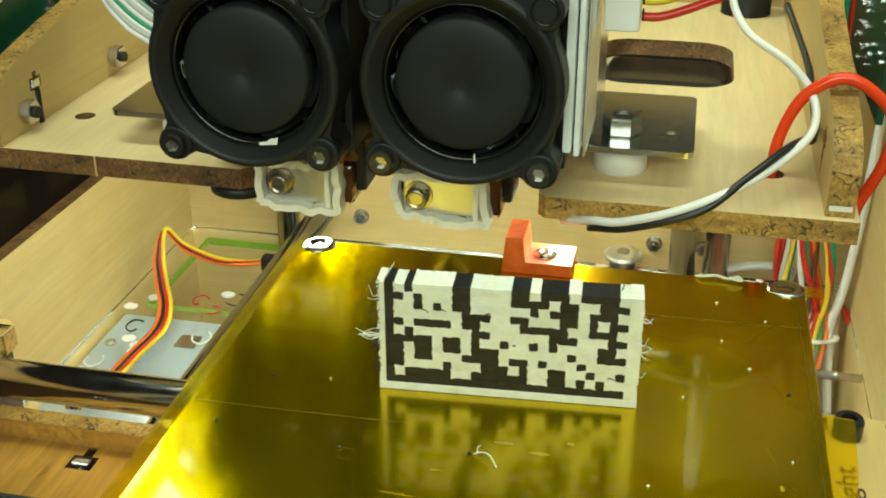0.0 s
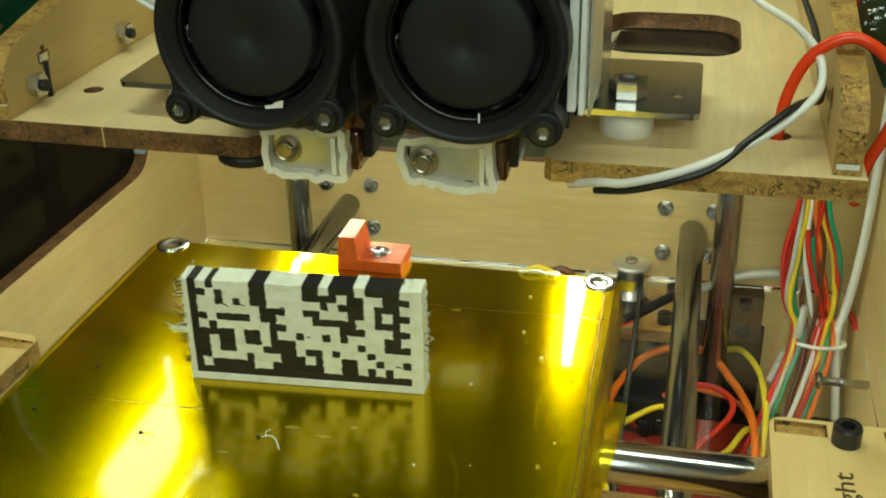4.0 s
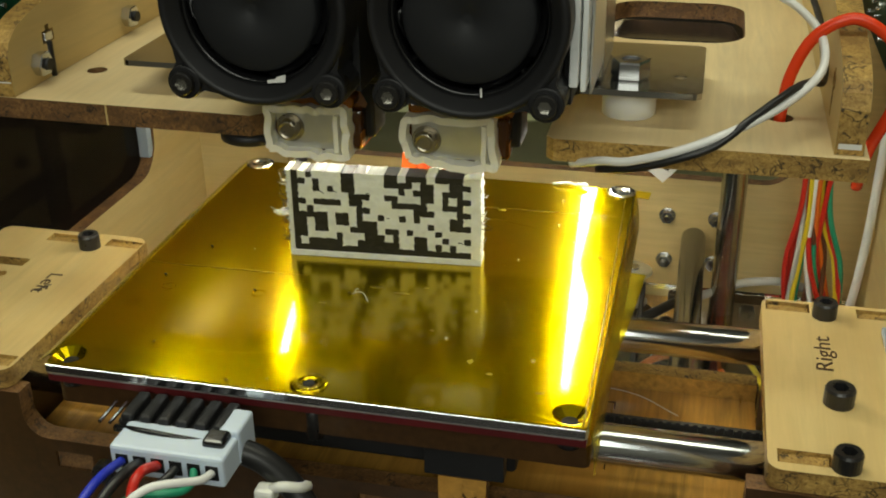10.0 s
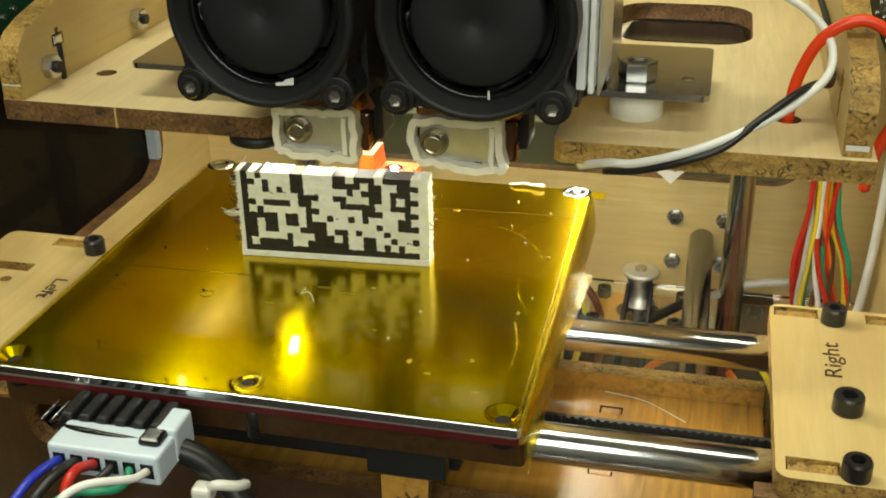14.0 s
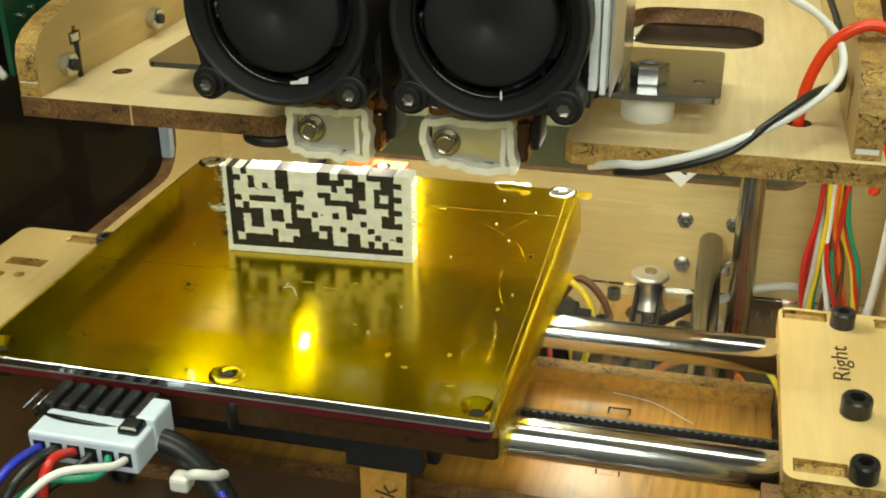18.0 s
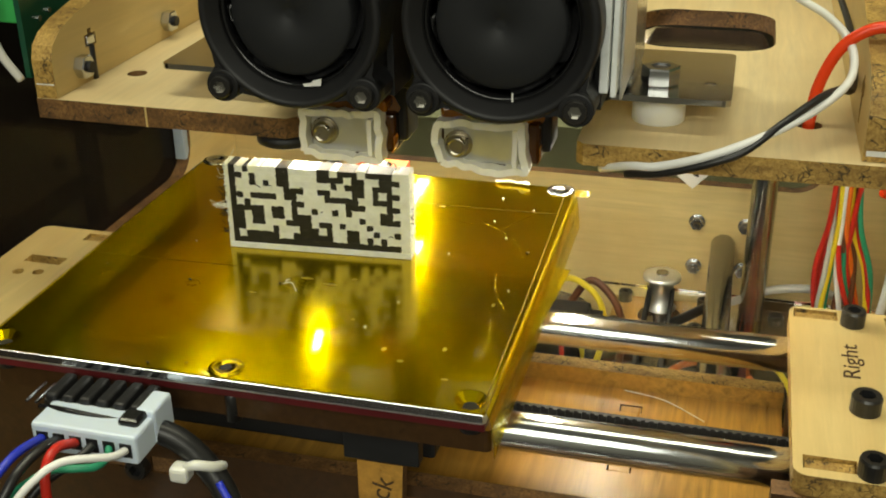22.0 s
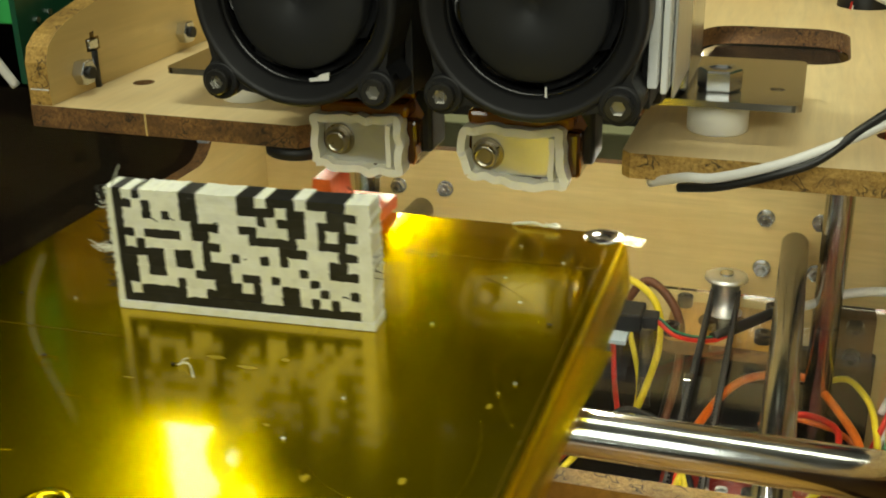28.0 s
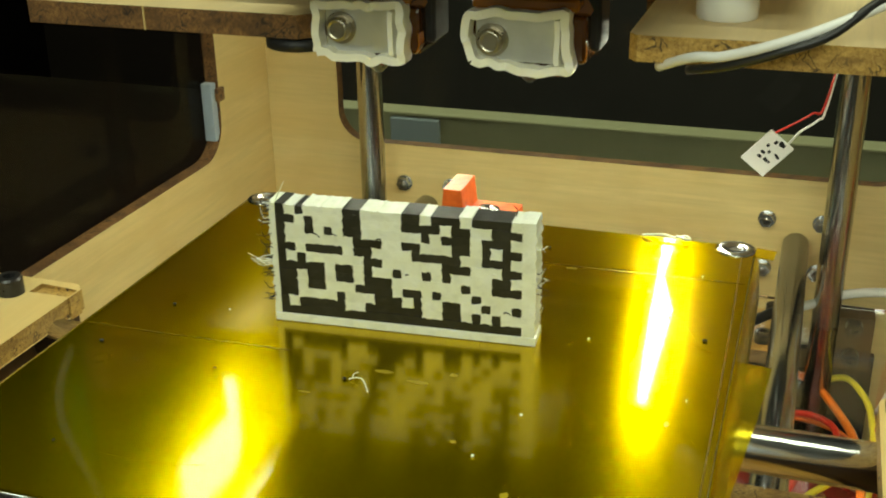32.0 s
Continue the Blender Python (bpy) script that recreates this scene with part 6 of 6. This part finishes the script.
def lift_cables():
    def lead(name, pts, r, m, label, group=""):
        ON_LIFT.append(cable(name, pts, r, m, label, group=group))
    lead("white_lead", [(72, 66, 172), (72.6, 60, 166.5), (77, 52, 161.5), (85.5, 36, 159.8), (90.2, 20, 157.4), (90.4, 12, 152.0), (84.5, 4, 147.8), (75.5, -6, 145.0), (63.4, -10.5, 140.3), (51.5, -10.5, 136.4), (45.2, -9, 135.4), (38, -2, 131.5)], 0.98, W_WHITE, "white wire curving down over the front edge of the lift", "twisted leads")
    lead("black_lead", [(88, 90, 160), (92.6, 62, 152), (93.2, 40, 147.5), (92.0, 22, 146.6), (88.6, 13, 149.0), (84.2, 4.5, 149.6), (76, -5.5, 146.0), (69, -9.8, 141.0), (62, -11.2, 138.2), (52, -9.6, 134.4), (44, -6, 132.2)], 0.92, W_BLACK, "black wire twisted round the white wire", "twisted leads")
    lead("red_hose", [(83.4, 19.4, 128), (83.4, 19.6, 138.2), (84.6, 19.8, 148.4), (88.8, 20, 157.4), (96.4, 20, 161.8), (103.8, 20, 158.4), (108.5, 20, 152), (108, 21, 142), (104.5, 24, 130), (104, 30, 118)], 1.4, HOSE_RED, "thick glossy red wire arching over the side board")
    for k in range(9):
        o = k * 0.9
        m = (W_WHITE, W_GREY, W_WHITE, W_GREEN, W_WHITE, W_GREY, W_WHITE, W_GREY, W_GREEN)[k]
        lead("ribbon_wire", [(-47, -8 + o * 0.5, 166 + o * 0.9), (-54, -10 + o * 0.4, 169.6 + o), (-60, -10 + o * 0.3, 173.5 + o * 1.3), (-65 + o * 0.3, -9, 180 + o), (-68 + o * 0.8, -6, 190), (-66 + o, 0, 206)], 0.6, m, "thin wire of the pale ribbon lead", "ribbon lead")
    lead("red_strap", [(20, -14, 196), (30, -16, 195.0), (42, -14, 196.0), (52, -4, 197), (62, 8, 200)], 1.6, W_RED, "red lead across the top of the extruders")


lift_cables()


def boards():
    for side, x, y0, y1, z0, z1 in (("a", -113.0, 4, 74, 141, 205), ("b", 109.5, 44, 110, 143, 205)):
        b = thing("driver_board", (x, y0, z0), "green driver board standing outside the lift's side board", "circuit board", "driver boards")
        ON_LIFT.append(b)
        part("board", box(fresh(), x - 0.8, x + 0.8, y0, y1, z0, z1), GREEN_BOARD, b)
        rnd = random.Random(6)
        bm = fresh()
        for k in range(60):
            y, z = rnd.uniform(y0 + 3, y1 - 3), rnd.uniform(z0 + 3, z1 - 3)
            cyl(bm, (x + 0.8 if side == "a" else x - 1.5, y, z), "x", rnd.uniform(0.4, 0.8), 0.7, 8)
        part("solder_joints", bm, SOLDER, b, "bright solder joints")
        out = -1 if side == "a" else 1
        for k in range(3):
            xa, xb = sorted((x + out * 0.9, x + out * 9))
            part("terminal", box(fresh(), xa, xb, y0 + 1, y0 + 9, z0 + 14 + k * 9, z0 + 22.6 + k * 9, 0.5), GREEN_BLOCK, b, "bright green screw terminal")
    ON_LIFT.append(cable("loop_wire", [(-114, 2, 141), (-117, -1, 150), (-119, -1, 162), (-118, 2, 176), (-116, 8, 196)], 1.1, W_WHITE, "white wire looping past the green board"))


boards()

# ================= what moves =================


def motions():
    for ob in ON_LIFT:
        b = BASES[ob.name]
        walk(ob, [(t, pose(b.x, b.y, b.z + z)) for t, z in LIFT])
    for ob in ON_CARRIAGE:
        b = BASES[ob.name]
        walk(ob, [(t, pose(b.x, b.y + y, b.z)) for t, _, y in BED])
    for ob in ON_BED:
        b = BASES[ob.name]
        walk(ob, [(t, pose(b.x + x, b.y + y, b.z)) for t, x, y in BED])


motions()
